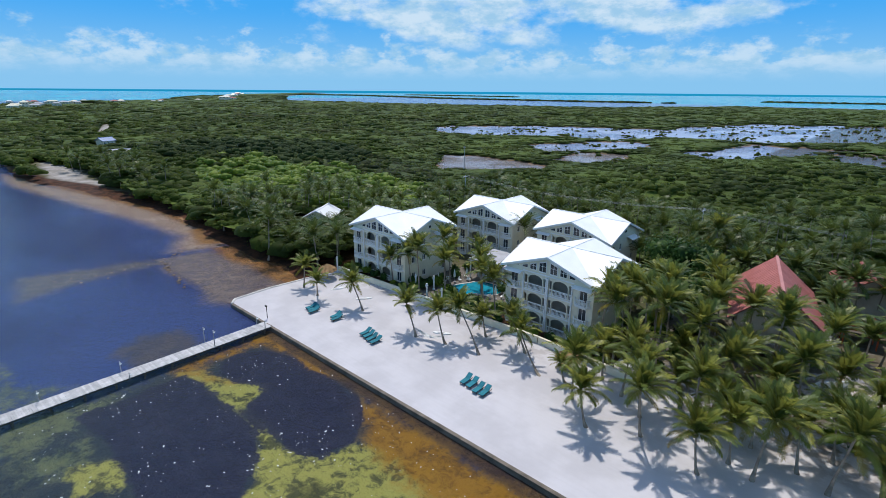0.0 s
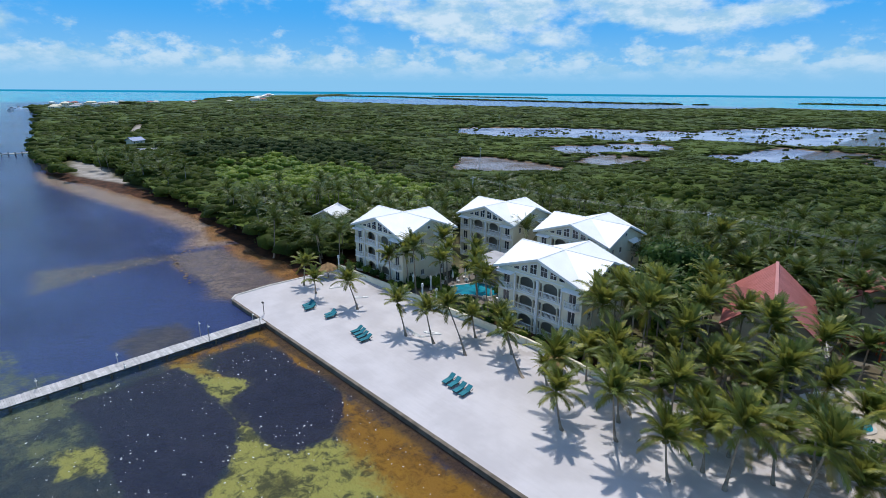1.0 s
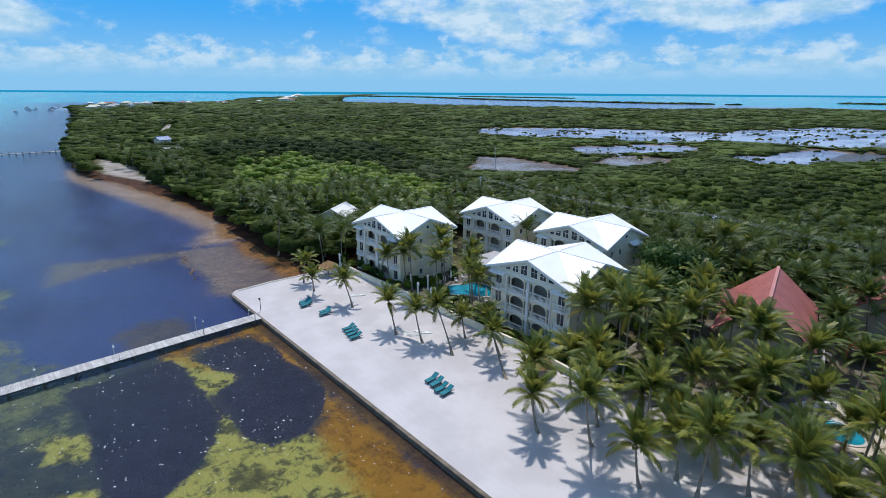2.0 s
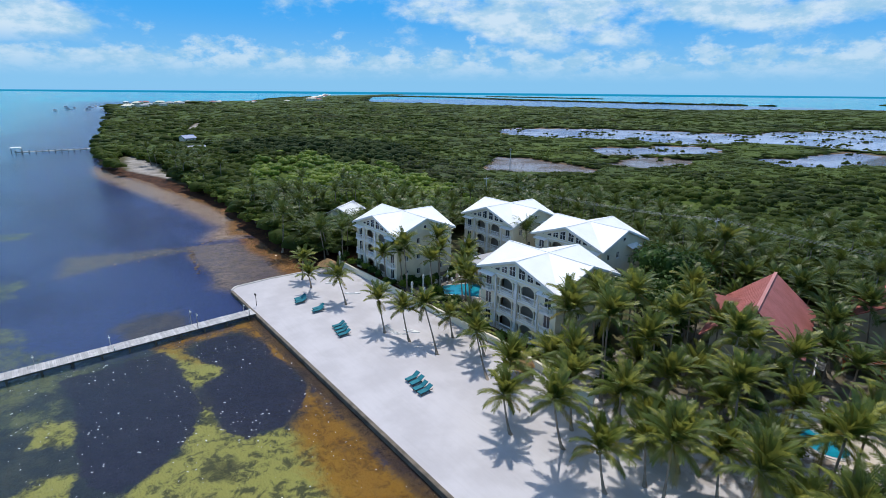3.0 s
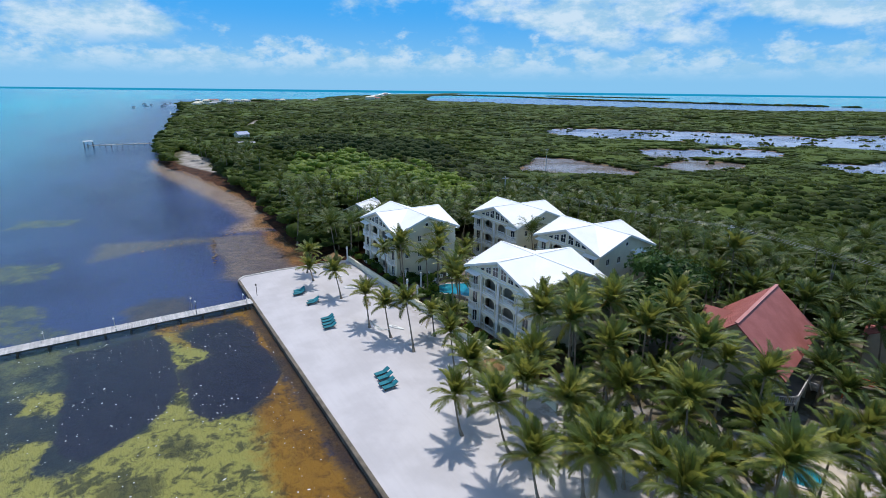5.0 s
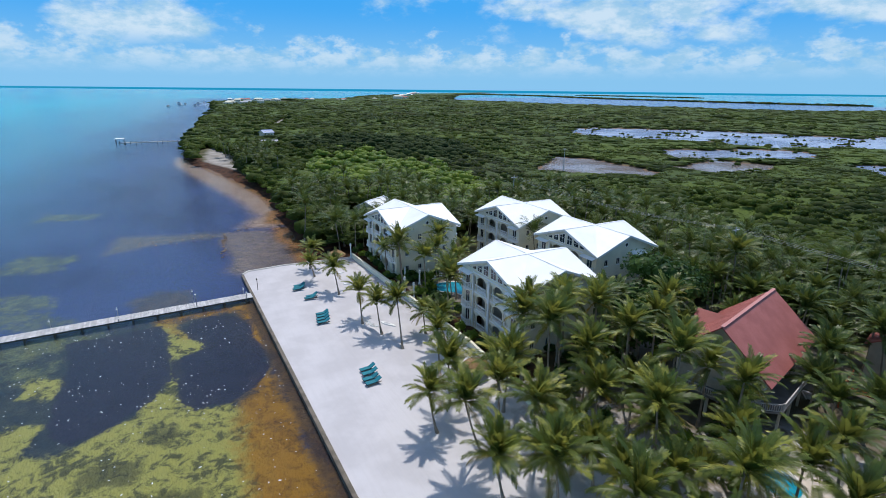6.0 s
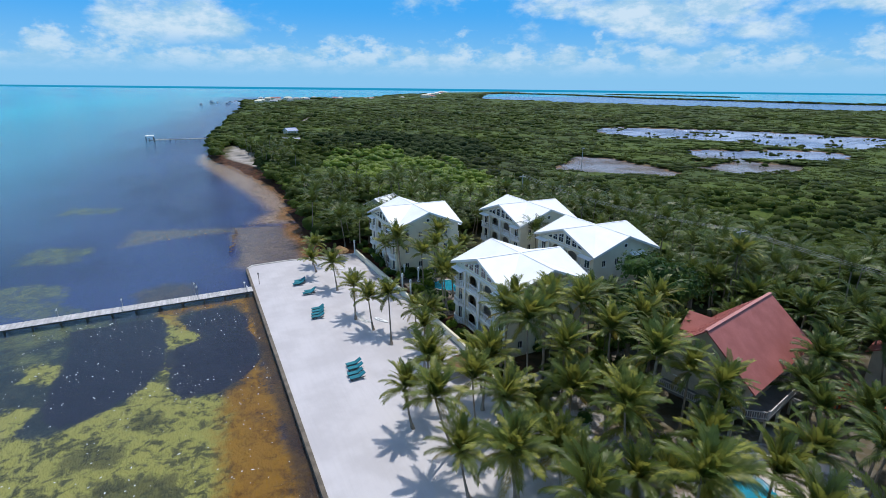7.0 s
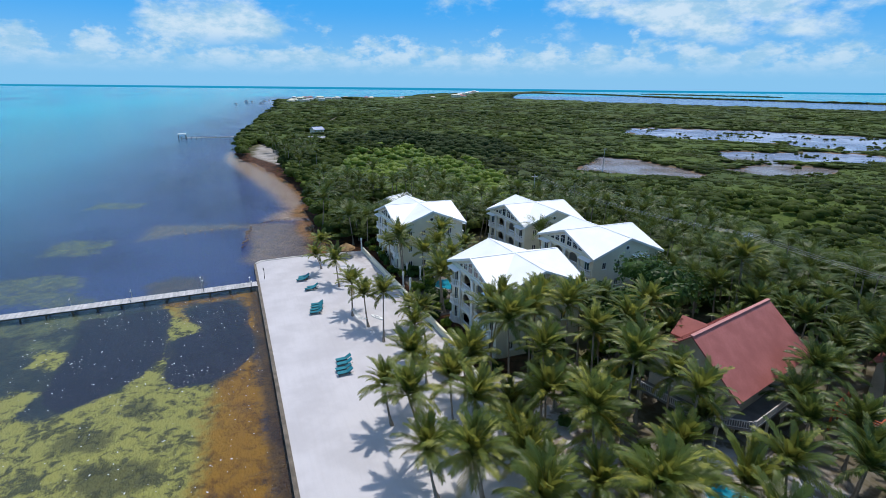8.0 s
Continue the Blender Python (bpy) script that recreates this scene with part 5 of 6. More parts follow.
part("deck", bm, M_WOODGREY, fp)
for i in range(13):
    bm = bmesh.new()
    for x in (-0.8, 0.8):
        box(bm, x - 0.16, x + 0.16, -35.6 + 3 * i, -35.2 + 3 * i, -2.2, 1.5)
    part("post_pair", bm, M_POST, fp)
bm = bmesh.new()
box(bm, -2.6, 2.6, -37.5, -32.5, 3.0, 3.4)
part("shelter_roof", bm, M_ROOF, fp)
for x in (-2.3, 2.3):
    for y in (-37.2, -32.8):
        bm = bmesh.new()
        box(bm, x - 0.12, x + 0.12, y - 0.12, y + 0.12, -2.2, 2.995)
        part("shelter_post", bm, M_POST, fp)


def far_house(x, y, wx, wy, h, roof_mat):
    t = thing("village_house", x, y, 0, random.uniform(0, 90), "distant pale village house with a low roof", "house", "village houses")
    bm = bmesh.new()
    box(bm, -wx / 2, wx / 2, -wy / 2, wy / 2, -0.3, h)
    part("wall", bm, M_STUCCO, t)
    bm = bmesh.new()
    e = [bm.verts.new((sx * (wx / 2 + 0.6), sy * (wy / 2 + 0.6), h)) for sx, sy in ((-1, -1), (1, -1), (1, 1), (-1, 1))]
    r = [bm.verts.new((sx * (wx / 2 - wy * 0.3), 0, h + wy * 0.22)) for sx in (-1, 1)]
    bm.faces.new((e[0], e[1], r[1], r[0]))
    bm.faces.new((e[2], e[3], r[0], r[1]))
    bm.faces.new((e[1], e[2], r[1]))
    bm.faces.new((e[3], e[0], r[0]))
    bm.faces.new(e[::-1])
    part("roof", bm, roof_mat, t)
    for i in range(3):
        bm = bmesh.new()
        box(bm, -wx / 2 + wx * (i + 0.3) / 3, -wx / 2 + wx * (i + 0.7) / 3, -wy / 2 - 0.05, -wy / 2 - 0.01, h - 2.4, h - 1.0)
        part("window", bm, M_GLASS, t)


random.seed(8)
for i in range(18):
    s = random.random()
    x, y = -1180 - 260 * s + random.uniform(-40, 60), 150 + 330 * random.random() * (0.4 + s) + random.uniform(0, 40)
    far_house(x, y, random.uniform(8, 16), random.uniform(7, 11), random.uniform(3.5, 7), random.choice((M_ROOF, M_GREYROOF, M_GREYROOF, M_RED, M_STUCCO, M_TAN)))
for x, y in ((-1046, 146), (-1010, 128), (-965, 118), (-1075, 170), (-1120, 200), (-1140, 222), (-990, 150), (-1095, 150), (-1180, 230), (-1040, 190)):
    far_house(x, y, random.uniform(10, 18), random.uniform(8, 11), random.uniform(6, 10), random.choice((M_ROOF, M_ROOF, M_STUCCO, M_GREYROOF)))
for i in range(16):
    far_house(-2750 + 90 * i + random.uniform(-40, 40), 1330 - 48 * i + random.uniform(20, 60), random.uniform(14, 30), 14, random.uniform(5, 12), random.choice((M_ROOF, M_STUCCO, M_RED)))


def boat(x, y, turn):
    t = thing("moored_boat", x, y, -0.6, turn, "distant white motor boat moored off the shore", "boat", "moored boats")
    bm = bmesh.new()
    prism(bm, [(-5, -1.6), (2.5, -1.6), (6, 0), (2.5, 1.6), (-5, 1.6)], -0.4, 1.2)
    part("hull", bm, M_LAMP, t)
    bm = bmesh.new()
    box(bm, -3, 1.5, -1.3, 1.3, 1.202, 3.0)
    part("cabin", bm, M_GREYROOF, t)


for x, y, a in ((-968, 18, 20), (-1040, 40, 80), (-1085, 52, 10), (-1160, 44, 130), (-1010, 66, 40), (-1130, 80, 70), (-1200, 96, 10)):
    boat(x, y, a)


# ---- coconut palms ----
def frond_mesh(name, length, rise, droop, pairs, mat, leaf=0.85, seed=0, width=0.085, fall=0.5, n=7, simple=False):
    """One feather leaf along +X: an arching rib with leaflets on both sides that hang at their tips."""
    rng = random.Random(seed)
    verts, faces = [], []
    pts, a, p = [], radians(rise), Vector((0, 0, 0))
    for i in range(n + 1):
        pts.append(p.copy())
        s = i / n
        ang = a - radians(droop) * (s ** 1.25)
        p = p + Vector((math.cos(ang), 0, math.sin(ang))) * (length / n)

    def on(s):
        k = min(n - 1, int(s * n))
        return pts[k].lerp(pts[k + 1], s * n - k), (pts[k + 1] - pts[k]).normalized()

    for i in range(n):
        r0, r1 = 0.045 * (1 - i / n) + 0.008, 0.045 * (1 - (i + 1) / n) + 0.008
        b = len(verts)
        for c, r in ((pts[i], r0), (pts[i + 1], r1)):
            verts += [c + Vector((0, r, 0)), c + Vector((0, -r, 0)), c + Vector((0, 0, -r * 1.5))]
        faces += [(b, b + 1, b + 4, b + 3), (b + 1, b + 2, b + 5, b + 4), (b + 2, b, b + 3, b + 5)]
    for i in range(pairs):
        s = 0.10 + 0.9 * (i + 0.5) / pairs
        c, d = on(min(s, 0.999))
        L = leaf * (0.35 + 0.65 * math.sin(math.pi * min(1.0, 0.12 + s * 0.86)) ** 0.7) * rng.uniform(0.85, 1.12)
        up = Vector((-d.z, 0, d.x))
        for q in (-1, 1):
            out_ = (Vector((0, q, 0)) * 0.75 + d * (0.6 + 0.6 * s) + up * 0.25).normalized()
            hang = fall * rng.uniform(0.7, 1.4)
            m1 = c + out_ * L * 0.5 - Vector((0, 0, hang * L * 0.16))
            m2 = c + out_ * L * 0.9 - Vector((0, 0, hang * L * 0.62))
            w1 = d * width * 0.5
            if simple:
                b = len(verts)
                verts += [c - w1 * 0.8, c + w1 * 0.8, m2 + w1 * 0.4, m2 - w1 * 0.4]
                faces += [(b, b + 1, b + 2, b + 3)]
                continue
            b = len(verts)
            verts += [c - w1 * 0.7, c + w1 * 0.7, m1 + w1, m1 - w1, m2 + w1 * 0.25, m2 - w1 * 0.25]
            faces += [(b, b + 1, b + 2, b + 3), (b + 3, b + 2, b + 4, b + 5)]
    return verts, faces, mat, name


def as_mesh(spec):
    v, f, mat, name = spec
    return mesh_of(name, [tuple(x) for x in v], f, mat)


FRONDS = {}
FROND_KINDS = (("spear", 84, 26, 3.2, 0.1), ("high", 74, 48, 3.9, 0.25), ("mid", 60, 68, 4.0, 0.4), ("flat", 38, 72, 3.8, 0.6), ("low", 6, 58, 3.3, 0.8))
for key, rise, droop, ln, fall in FROND_KINDS:
    FRONDS[key] = [as_mesh(frond_mesh("frond", ln * q, rise + 4 * j, droop - 7 * j, 30, M_FROND, 0.86, 10 * j, 0.105, fall)) for j, q in enumerate((1.0, 0.92))]
FRONDS["old"] = [as_mesh(frond_mesh("frond", 3.2, -30, 40, 20, M_FROND_OLD, 0.8, 5, 0.1, 0.9)), as_mesh(frond_mesh("frond", 3.1, -5, 60, 20, M_FROND_OLD, 0.8, 6, 0.1, 0.8))]
CROWN = (("spear", 4), ("high", 9), ("mid", 9), ("flat", 6), ("low", 3))


def trunk_bm(bx, by, tx, ty, tz, rng):
    """A slender ringed trunk that leans and curves up to its crown."""
    bm = bmesh.new()
    rings, n = [], 12
    rng_bend = rng.uniform(-1, 1.6)
    for i in range(n + 1):
        s = i / n
        e = s ** 1.25 if rng_bend > 0 else s ** 0.7
        x, y = bx + (tx - bx) * e, by + (ty - by) * e
        r = 0.16 * (1 - s) ** 7 + 0.125 - 0.035 * s
        rings.append(((x, y, -0.15 + (tz + 0.15) * s), r * (1.06 if i % 2 else 0.97)))
    tube(bm, rings, 8)
    return bm


NUT = bmesh.new()
bmesh.ops.create_icosphere(NUT, subdivisions=1, radius=0.14)
for v in NUT.verts:
    v.co.z *= 1.25
NUT_ME = bpy.data.meshes.new("coconut")
NUT.to_mesh(NUT_ME)
NUT.free()
NUT_ME.materials.append(material("green_brown_coconut", (0.16, 0.15, 0.03), 0.5, 0, 0.3))


def palm(bx, by, tx, ty, tz, size=1.0, seed=0, label="tall coconut palm with a feathery green crown on sand", yellow=1, whole=False):
    rng = random.Random(seed * 7 + 3)
    t = thing("coconut_palm", bx, by, 0, 0, label, "palm tree", "coconut palms")
    part("trunk", trunk_bm(0, 0, tx - bx, ty - by, max(tz - 1.9, 2.3), rng), M_TRUNK, t, "slim grey-brown ringed trunk")
    size *= 0.93
    tz = max(tz - 1.9, 2.3)
    top = Vector((tx - bx, ty - by, tz - 0.05))
    if whole:
        shared("crown", FULL_CROWNS[seed % 4], t, Matrix.Translation(top) @ pose(0, 0, 0, rng.uniform(-9, 9), rng.uniform(-9, 9), rng.uniform(0, 360)) @ Matrix.Diagonal((size, size, size, 1)))
        return t
    a0 = rng.uniform(0, 360)
    lean = Matrix.Rotation(radians(rng.uniform(4, 13)), 4, Vector((math.sin(radians(205 + rng.uniform(-40, 40))), -math.cos(radians(205 + rng.uniform(-40, 40))), 0)))
    k = 0
    for key, count in CROWN:
        cnt = count + rng.choice((-1, 0, 0, 1))
        for i in range(cnt):
            k += 1
            az_ = a0 + 137.5 * k + rng.uniform(-12, 12)
            me = rng.choice(FRONDS[key])
            s = size * rng.uniform(0.88, 1.1)
            m_ = Matrix.Translation(top) @ lean @ pose(0, 0, 0, rng.uniform(-16, 16), rng.uniform(-9, 9), az_) @ Matrix.Diagonal((s, s, s, 1))
            shared("frond", me, t, m_)
    for i in range(yellow):
        s = size * rng.uniform(0.85, 1.0)
        shared("frond", rng.choice(FRONDS["old"]), t, Matrix.Translation(top) @ pose(0, 0, 0, rng.uniform(-15, 15), 0, rng.uniform(0, 360)) @ Matrix.Diagonal((s, s, s, 1)))
    for i in range(rng.choice((0, 3, 4, 5))):
        a = rng.uniform(0, 6.28)
        shared("coconut", NUT_ME, t, Matrix.Translation(top + Vector((0.2 * math.cos(a), 0.2 * math.sin(a), -0.22 - 0.1 * rng.random()))))
    return t


def joined_crown(seed):
    """A whole crown in one mesh, for palms of the grove that stand behind others."""
    rng = random.Random(seed)
    V, F, k = [], [], 0
    for (key, rise, droop, ln, fall), (_, cnt) in zip(FROND_KINDS, CROWN):
        for i in range(cnt):
            k += 1
            v, f, _, _ = frond_mesh("x", ln * rng.uniform(0.88, 1.08), rise + rng.uniform(-6, 6), droop, 24, None, 0.86, k + seed, 0.135, fall)
            m_ = pose(0, 0, 0, rng.uniform(-16, 16), rng.uniform(-8, 8), 137.5 * k + rng.uniform(-12, 12))
            b = len(V)
            V += [m_ @ x for x in v]
            F += [tuple(q + b for q in g) for g in f]
    return mesh_of("crown", [tuple(x) for x in V], F, M_FROND_FAR)


FULL_CROWNS = [joined_crown(s) for s in (11, 12, 13, 14)]

BEACH_PALMS = [(2.4, 12.5, 2.0, 13.2, 6.0, 0.85), (7.3, 12.2, 9.2, 11.0, 5.4, 0.75), (18.6, 13.5, 15.9, 13.5, 6.3, 0.95), (31.8, 13.0, 29.1, 13.6, 6.4, 0.9),
               (36.6, 14.4, 35.0, 14.2, 6.7, 0.9), (42.1, 15.2, 36.8, 16.8, 7.4, 0.9), (39.5, 20.3, 38.6, 20.3, 5.2, 0.8), (46.5, 20.2, 43.6, 20.2, 6.6, 0.9),
               (51.6, 16.2, 46.6, 18.4, 6.2, 0.85), (54.6, 17.2, 53.6, 17.3, 4.4, 0.55), (60.9, 10.8, 60.0, 10.2, 6.6, 0.95), (65.9, 13.5, 66.1, 10.9, 8.9, 1.05),
               (72.3, 11.6, 71.7, 10.7, 6.8, 1.05), (76.4, 14.2, 77.2, 12.4, 10.1, 1.1), (82.0, 17.0, 82.8, 15.0, 9.7, 1.15), (85.6, 23.0, 86.2, 22.0, 11.6, 1.1),
               (73.6, 31.0, 74.3, 30.5, 13.0, 1.05), (79.0, 33.2, 78.8, 34.0, 11.2, 1.0), (66.6, 26.0, 67.1, 25.3, 11.4, 1.05), (77.9, 24.2, 77.5, 23.5, 11.4, 1.05),
               (88.0, 34.5, 87.1, 34.2, 10.0, 1.05), (57.6, 66.5, 57.3, 65.9, 13.3, 1.1), (83.9, 61.6, 83.5, 61.0, 10.4, 1.0), (69.6, 17.4, 70.0, 16.1, 9.7, 1.05),
               (63.0, 24.0, 63.3, 23.2, 13.4, 1.05), (54.5, 25.8, 54.7, 27.0, 11.6, 1.0), (20.0, 25.4, 20.4, 24.5, 10.9, 1.05), (66.2, 33.0, 66.6, 32.0, 12.0, 1.0),
               (22.0, 31.6, 22.0, 31.3, 9.2, 0.95), (24.6, 38.0, 25.0, 35.5, 9.3, 0.85), (36.0, 27.4, 35.6, 26.6, 8.6, 0.95), (16.6, 26.6, 16.0, 26.4, 8.4, 0.95), (84.0, 28.4, 84.1, 27.4, 7.6, 1.1), (86.0, 31.6, 86.2, 31.0, 8.5, 1.1), (80.2, 31.0, 80.6, 30.4, 8.0, 1.05), (90.5, 28.5, 90.8, 28.0, 9.5, 1.1), (88.2, 17.6, 88.6, 16.4, 9.0, 1.1),
               (70.3, 36.0, 70.2, 35.6, 11.2, 1.0), (66.2, 37.6, 66.0, 37.2, 12.0, 1.0), (63.6, 42.6, 63.4, 42.2, 12.4, 1.05), (73.6, 36.6, 73.8, 36.2, 9.6, 1.0),
               (57.4, 24.6, 57.0, 24.6, 11.4, 1.05), (59.8, 28.6, 59.5, 28.2, 12.0, 1.05), (56.2, 31.4, 56.5, 31.0, 11.6, 1.05), (61.2, 33.0, 61.0, 32.5, 12.8, 1.05),
               (54.4, 34.0, 54.4, 33.5, 11.0, 1.0), (58.2, 37.0, 58.0, 36.6, 11.6, 1.05), (18.8, 34.0, 18.4, 33.5, 10.6, 0.95), (29.8, 31.4, 29.5, 31.0, 9.2, 0.95),
               (32.8, 28.0, 32.4, 27.6, 8.8, 0.95), (23.8, 28.4, 23.6, 28.0, 8.6, 0.9), (13.4, 25.0, 12.8, 24.9, 7.6, 0.8)]
for i, (bx, by, tx, ty, tz, s) in enumerate(BEACH_PALMS):
    palm(bx, by, tx, ty, tz, s, i, yellow=(1 if i % 3 else 2))

# the dense grove between the beach and the red-roofed house
random.seed(21)
taken = [(p[2], p[3]) for p in BEACH_PALMS] + [(82.7, 36), (81, 40), (80.5, 57.5), (82.5, 54)]


def house_by(x, y):
    dx, dy = x - 70.55, y - 48.05
    c_, s_ = math.cos(radians(13.1)), math.sin(radians(13.1))
    return abs(dx * c_ + dy * s_), abs(-dx * s_ + dy * c_)


made = 0
for _ in range(9000):
    if made >= 165:
        break
    x, y = random.uniform(54, 116), random.uniform(12, 72)
    u, v_ = house_by(x, y)
    if (u < 7.2 and v_ < 10.4) or (y < 19 and x > 60 and y < 12 + 0.1 * (x - 60)) or (x < 55.6 and y < 44):
        continue
    if 48 < x < 63 and 43 < y < 58:
        continue
    if any((x - a) ** 2 + (y - b) ** 2 < (3.6 if y < 40 else 4.0) ** 2 for a, b in taken):
        continue
    if (x - 82.3) ** 2 + (y - 37.5) ** 2 < 5.6 ** 2:
        continue
    taken.append((x, y))
    made += 1
    h = random.uniform(4.8, 9.2) + (1.2 if y > 40 else 0) + (1.0 if x < 62 else 0)
    palm(x + random.uniform(-0.8, 0.8), y + random.uniform(-0.2, 1.2), x, y, h, random.uniform(0.92, 1.12), 100 + made, "tall coconut palm in the dense sandy grove", random.choice((0, 1, 1, 2)), y > 36 or x > 96)


# palms farther off: one joined crown each
def crown_mesh(seed, size):
    rng = random.Random(seed)
    V, F = [], []
    k = 0
    for key, rise, droop, ln, fall, cnt in (("a", 80, 28, 2.9, 0.2, 3), ("b", 66, 66, 3.6, 0.3, 7), ("c", 44, 78, 3.9, 0.45, 7), ("d", 14, 66, 3.5, 0.6, 5)):
        for i in range(cnt):
            k += 1
            v, f, _, _ = frond_mesh("x", ln * size * rng.uniform(0.9, 1.1), rise + rng.uniform(-8, 8), droop, 12, None, 0.95 * size, k, 0.17, fall, 4, True)
            m_ = pose(0, 0, 0, rng.uniform(-15, 15), 0, 137.5 * k + rng.uniform(-15, 15))
            b = len(V)
            V += [m_ @ x for x in v]
            F += [tuple(q + b for q in g) for g in f]
    return mesh_of("crown", [tuple(x) for x in V], F, M_FROND_FAR)


CROWNS = [crown_mesh(s, 1.0) for s in (1, 2, 3, 4)]


def far_palm(x, y, h, size, seed):
    rng = random.Random(seed)
    t = thing("coconut_palm", x, y, 0, rng.uniform(0, 360), "coconut palm standing in dense green growth", "palm tree", "coconut palms")
    part("trunk", trunk_bm(0, 0, rng.uniform(-1, 1), rng.uniform(-1, 1), h, rng), M_TRUNK, t)
    tx, ty = t.children[0].data.vertices[-1].co.x, t.children[0].data.vertices[-1].co.y
    shared("crown", CROWNS[seed % 4], t, pose(tx, ty, h, rng.uniform(-8, 8), rng.uniform(-8, 8), rng.uniform(0, 360)) @ Matrix.Diagonal((size, size, size, 1)))


random.seed(33)
FAR = [(-43, 37), (-17.5, 16.5), (-12.9, 26), (-3.5, 24.5), (-18.7, 24.3), (-7, 22), (-27, 19.5), (-48, 27), (-24, 50), (-39.8, 41), (-20.5, 54.6), (-9.7, 24), (-47.5, 30),
       (-42, 38.7), (-37.5, 46.5), (-111, 30), (-107, 23), (-14, 33), (-5, 38), (-10, 44), (-22, 34), (-30, 28), (-34, 22), (-4, 30), (-6, 50), (2, 46)]
spots = list(FAR)
for x0, x1, y0, y1, count in ((-62, -2, 20, 62, 46), (-16, 64, 68, 92, 58), (56, 125, 72, 104, 40), (46, 62, 60, 70, 6), (-2, 8, 42, 64, 8), (24, 28, 50, 64, 4), (-190, -120, 16, 40, 14)):
    for _ in range(count * 8):
        x, y = random.uniform(x0, x1), random.uniform(y0, y1)
        if all((x - a) ** 2 + (y - b) ** 2 > 4.0 ** 2 for a, b in spots) and not (-38 < x < -24 and 33 < y < 48):
            spots.append((x, y))
            count -= 1
            if not count:
                break
for i, (x, y) in enumerate(spots):
    h = random.uniform(5.5, 9.0) + (1 if y > 66 else 0)
    if -32 < x < -10 and 18 < y < 40:
        h *= 0.5
    far_palm(x, y, h, random.uniform(1.0, 1.3), i)


# ---- leafy crowns ----
ICO = bmesh.new()
bmesh.ops.create_icosphere(ICO, subdivisions=1, radius=1.0)
ICO_V = np.array([v.co[:] for v in ICO.verts])
ICO_F = np.array([[v.index for v in f.verts] for f in ICO.faces if f.calc_center_median().z > -0.3])
ICO.free()


def cores(cx, cy, cz, rx, rz, seed, squash=0.35):
    """Lumpy dark cores of crowns."""
    rng = np.random.default_rng(seed)
    n, k = len(cx), len(ICO_V)
    lump = 1 + rng.uniform(-squash, squash, (n, k))
    V = ICO_V[None] * lump[..., None] * np.stack([rx, rx, rz], -1)[:, None, :] + np.stack([cx, cy, cz], -1)[:, None, :]
    F = ICO_F[None] + (np.arange(n) * k)[:, None, None]
    return V.reshape(-1, 3), F.reshape(-1, 3)


def leaves(cx, cy, cz, rx, rz, count, size, seed, low=-0.25):
    """Small leaf sprays, turned all ways, on the outside of crowns."""
    rng = np.random.default_rng(seed)
    n = len(cx)
    d = rng.normal(size=(n, count, 3))
    d[..., 2] = np.abs(d[..., 2]) * 1.1 + low
    d /= np.linalg.norm(d, axis=-1, keepdims=True)
    lob = 1 + 0.22 * np.sin(3 * np.arctan2(d[..., 1], d[..., 0]) + rng.uniform(0, 6, (n, 1))) * np.cos(2.2 * d[..., 2] + rng.uniform(0, 6, (n, 1)))
    r = rng.uniform(0.72, 1.12, (n, count)) * lob
    c = d * r[..., None] * np.stack([rx, rx, rz], -1)[:, None, :] + np.stack([cx, cy, cz], -1)[:, None, :]
    nn = d + rng.normal(scale=0.55, size=d.shape)
    nn[..., 2] += 0.35
    nn /= np.linalg.norm(nn, axis=-1, keepdims=True)
    a = np.cross(nn, rng.normal(size=d.shape))
    a /= np.linalg.norm(a, axis=-1, keepdims=True) + 1e-9
    b = np.cross(nn, a)
    s = (size * rng.uniform(0.6, 1.3, (n, count)) * np.ones((n, 1)))[..., None]
    V = np.stack([c - a * s, c - b * s * 0.55, c + a * s, c + b * s * 0.55], 2).reshape(-1, 3)
    return V, np.arange(len(V)).reshape(-1, 4)


def stuff(name, V, F, mat, label, category, smooth=False):
    return tagged(new(name, mesh_of(name, V, F, mat, smooth)), label, category, kind="stuff")


def scatter(x0, x1, y0, y1, step, seed):
    rng = np.random.default_rng(seed)
    gx, gy = np.meshgrid(np.arange(x0, x1, step), np.arange(y0, y1, step))
    return (gx + rng.uniform(-0.5, 0.5, gx.shape) * step).ravel(), (gy + rng.uniform(-0.5, 0.5, gy.shape) * step).ravel()


def roads(px, py):
    """Clearings without trees: the tracks, the far beach, houses."""
    k = np.zeros(px.shape, bool)
    u_, v_ = (px + 445) * 0.958 - (py - 102) * 0.287, (px + 445) * 0.287 + (py - 102) * 0.958
    k |= (u_ / 84) ** 2 + (v_ / 7) ** 2 < 1
    for cx, cy, rx, ry in ((-930, 190, 70, 12), (-170, 13, 66, 8.5), (-330, 640, 110, 9), (-1150, 480, 90, 14), (-1120, 640, 110, 10), (-1310, 260, 140, 60), (-1050, 150, 50, 12), (-282, 58, 11, 12), (-222, 47, 10, 12), (-31.5, 40.5, 8, 9)):
        k |= ((px - cx) / rx) ** 2 + ((py - cy) / ry) ** 2 < 1
    return k


def wooded(px, py, rim=1.6):
    """True where woods stand."""
    resort = (px > -4) & (py < 67) | (px > 52) & (py < 76) | (px > -6) & (py < 24) & (px < 10)
    return (land_by(px, py) > rim) & ~resort & ~roads(px, py)


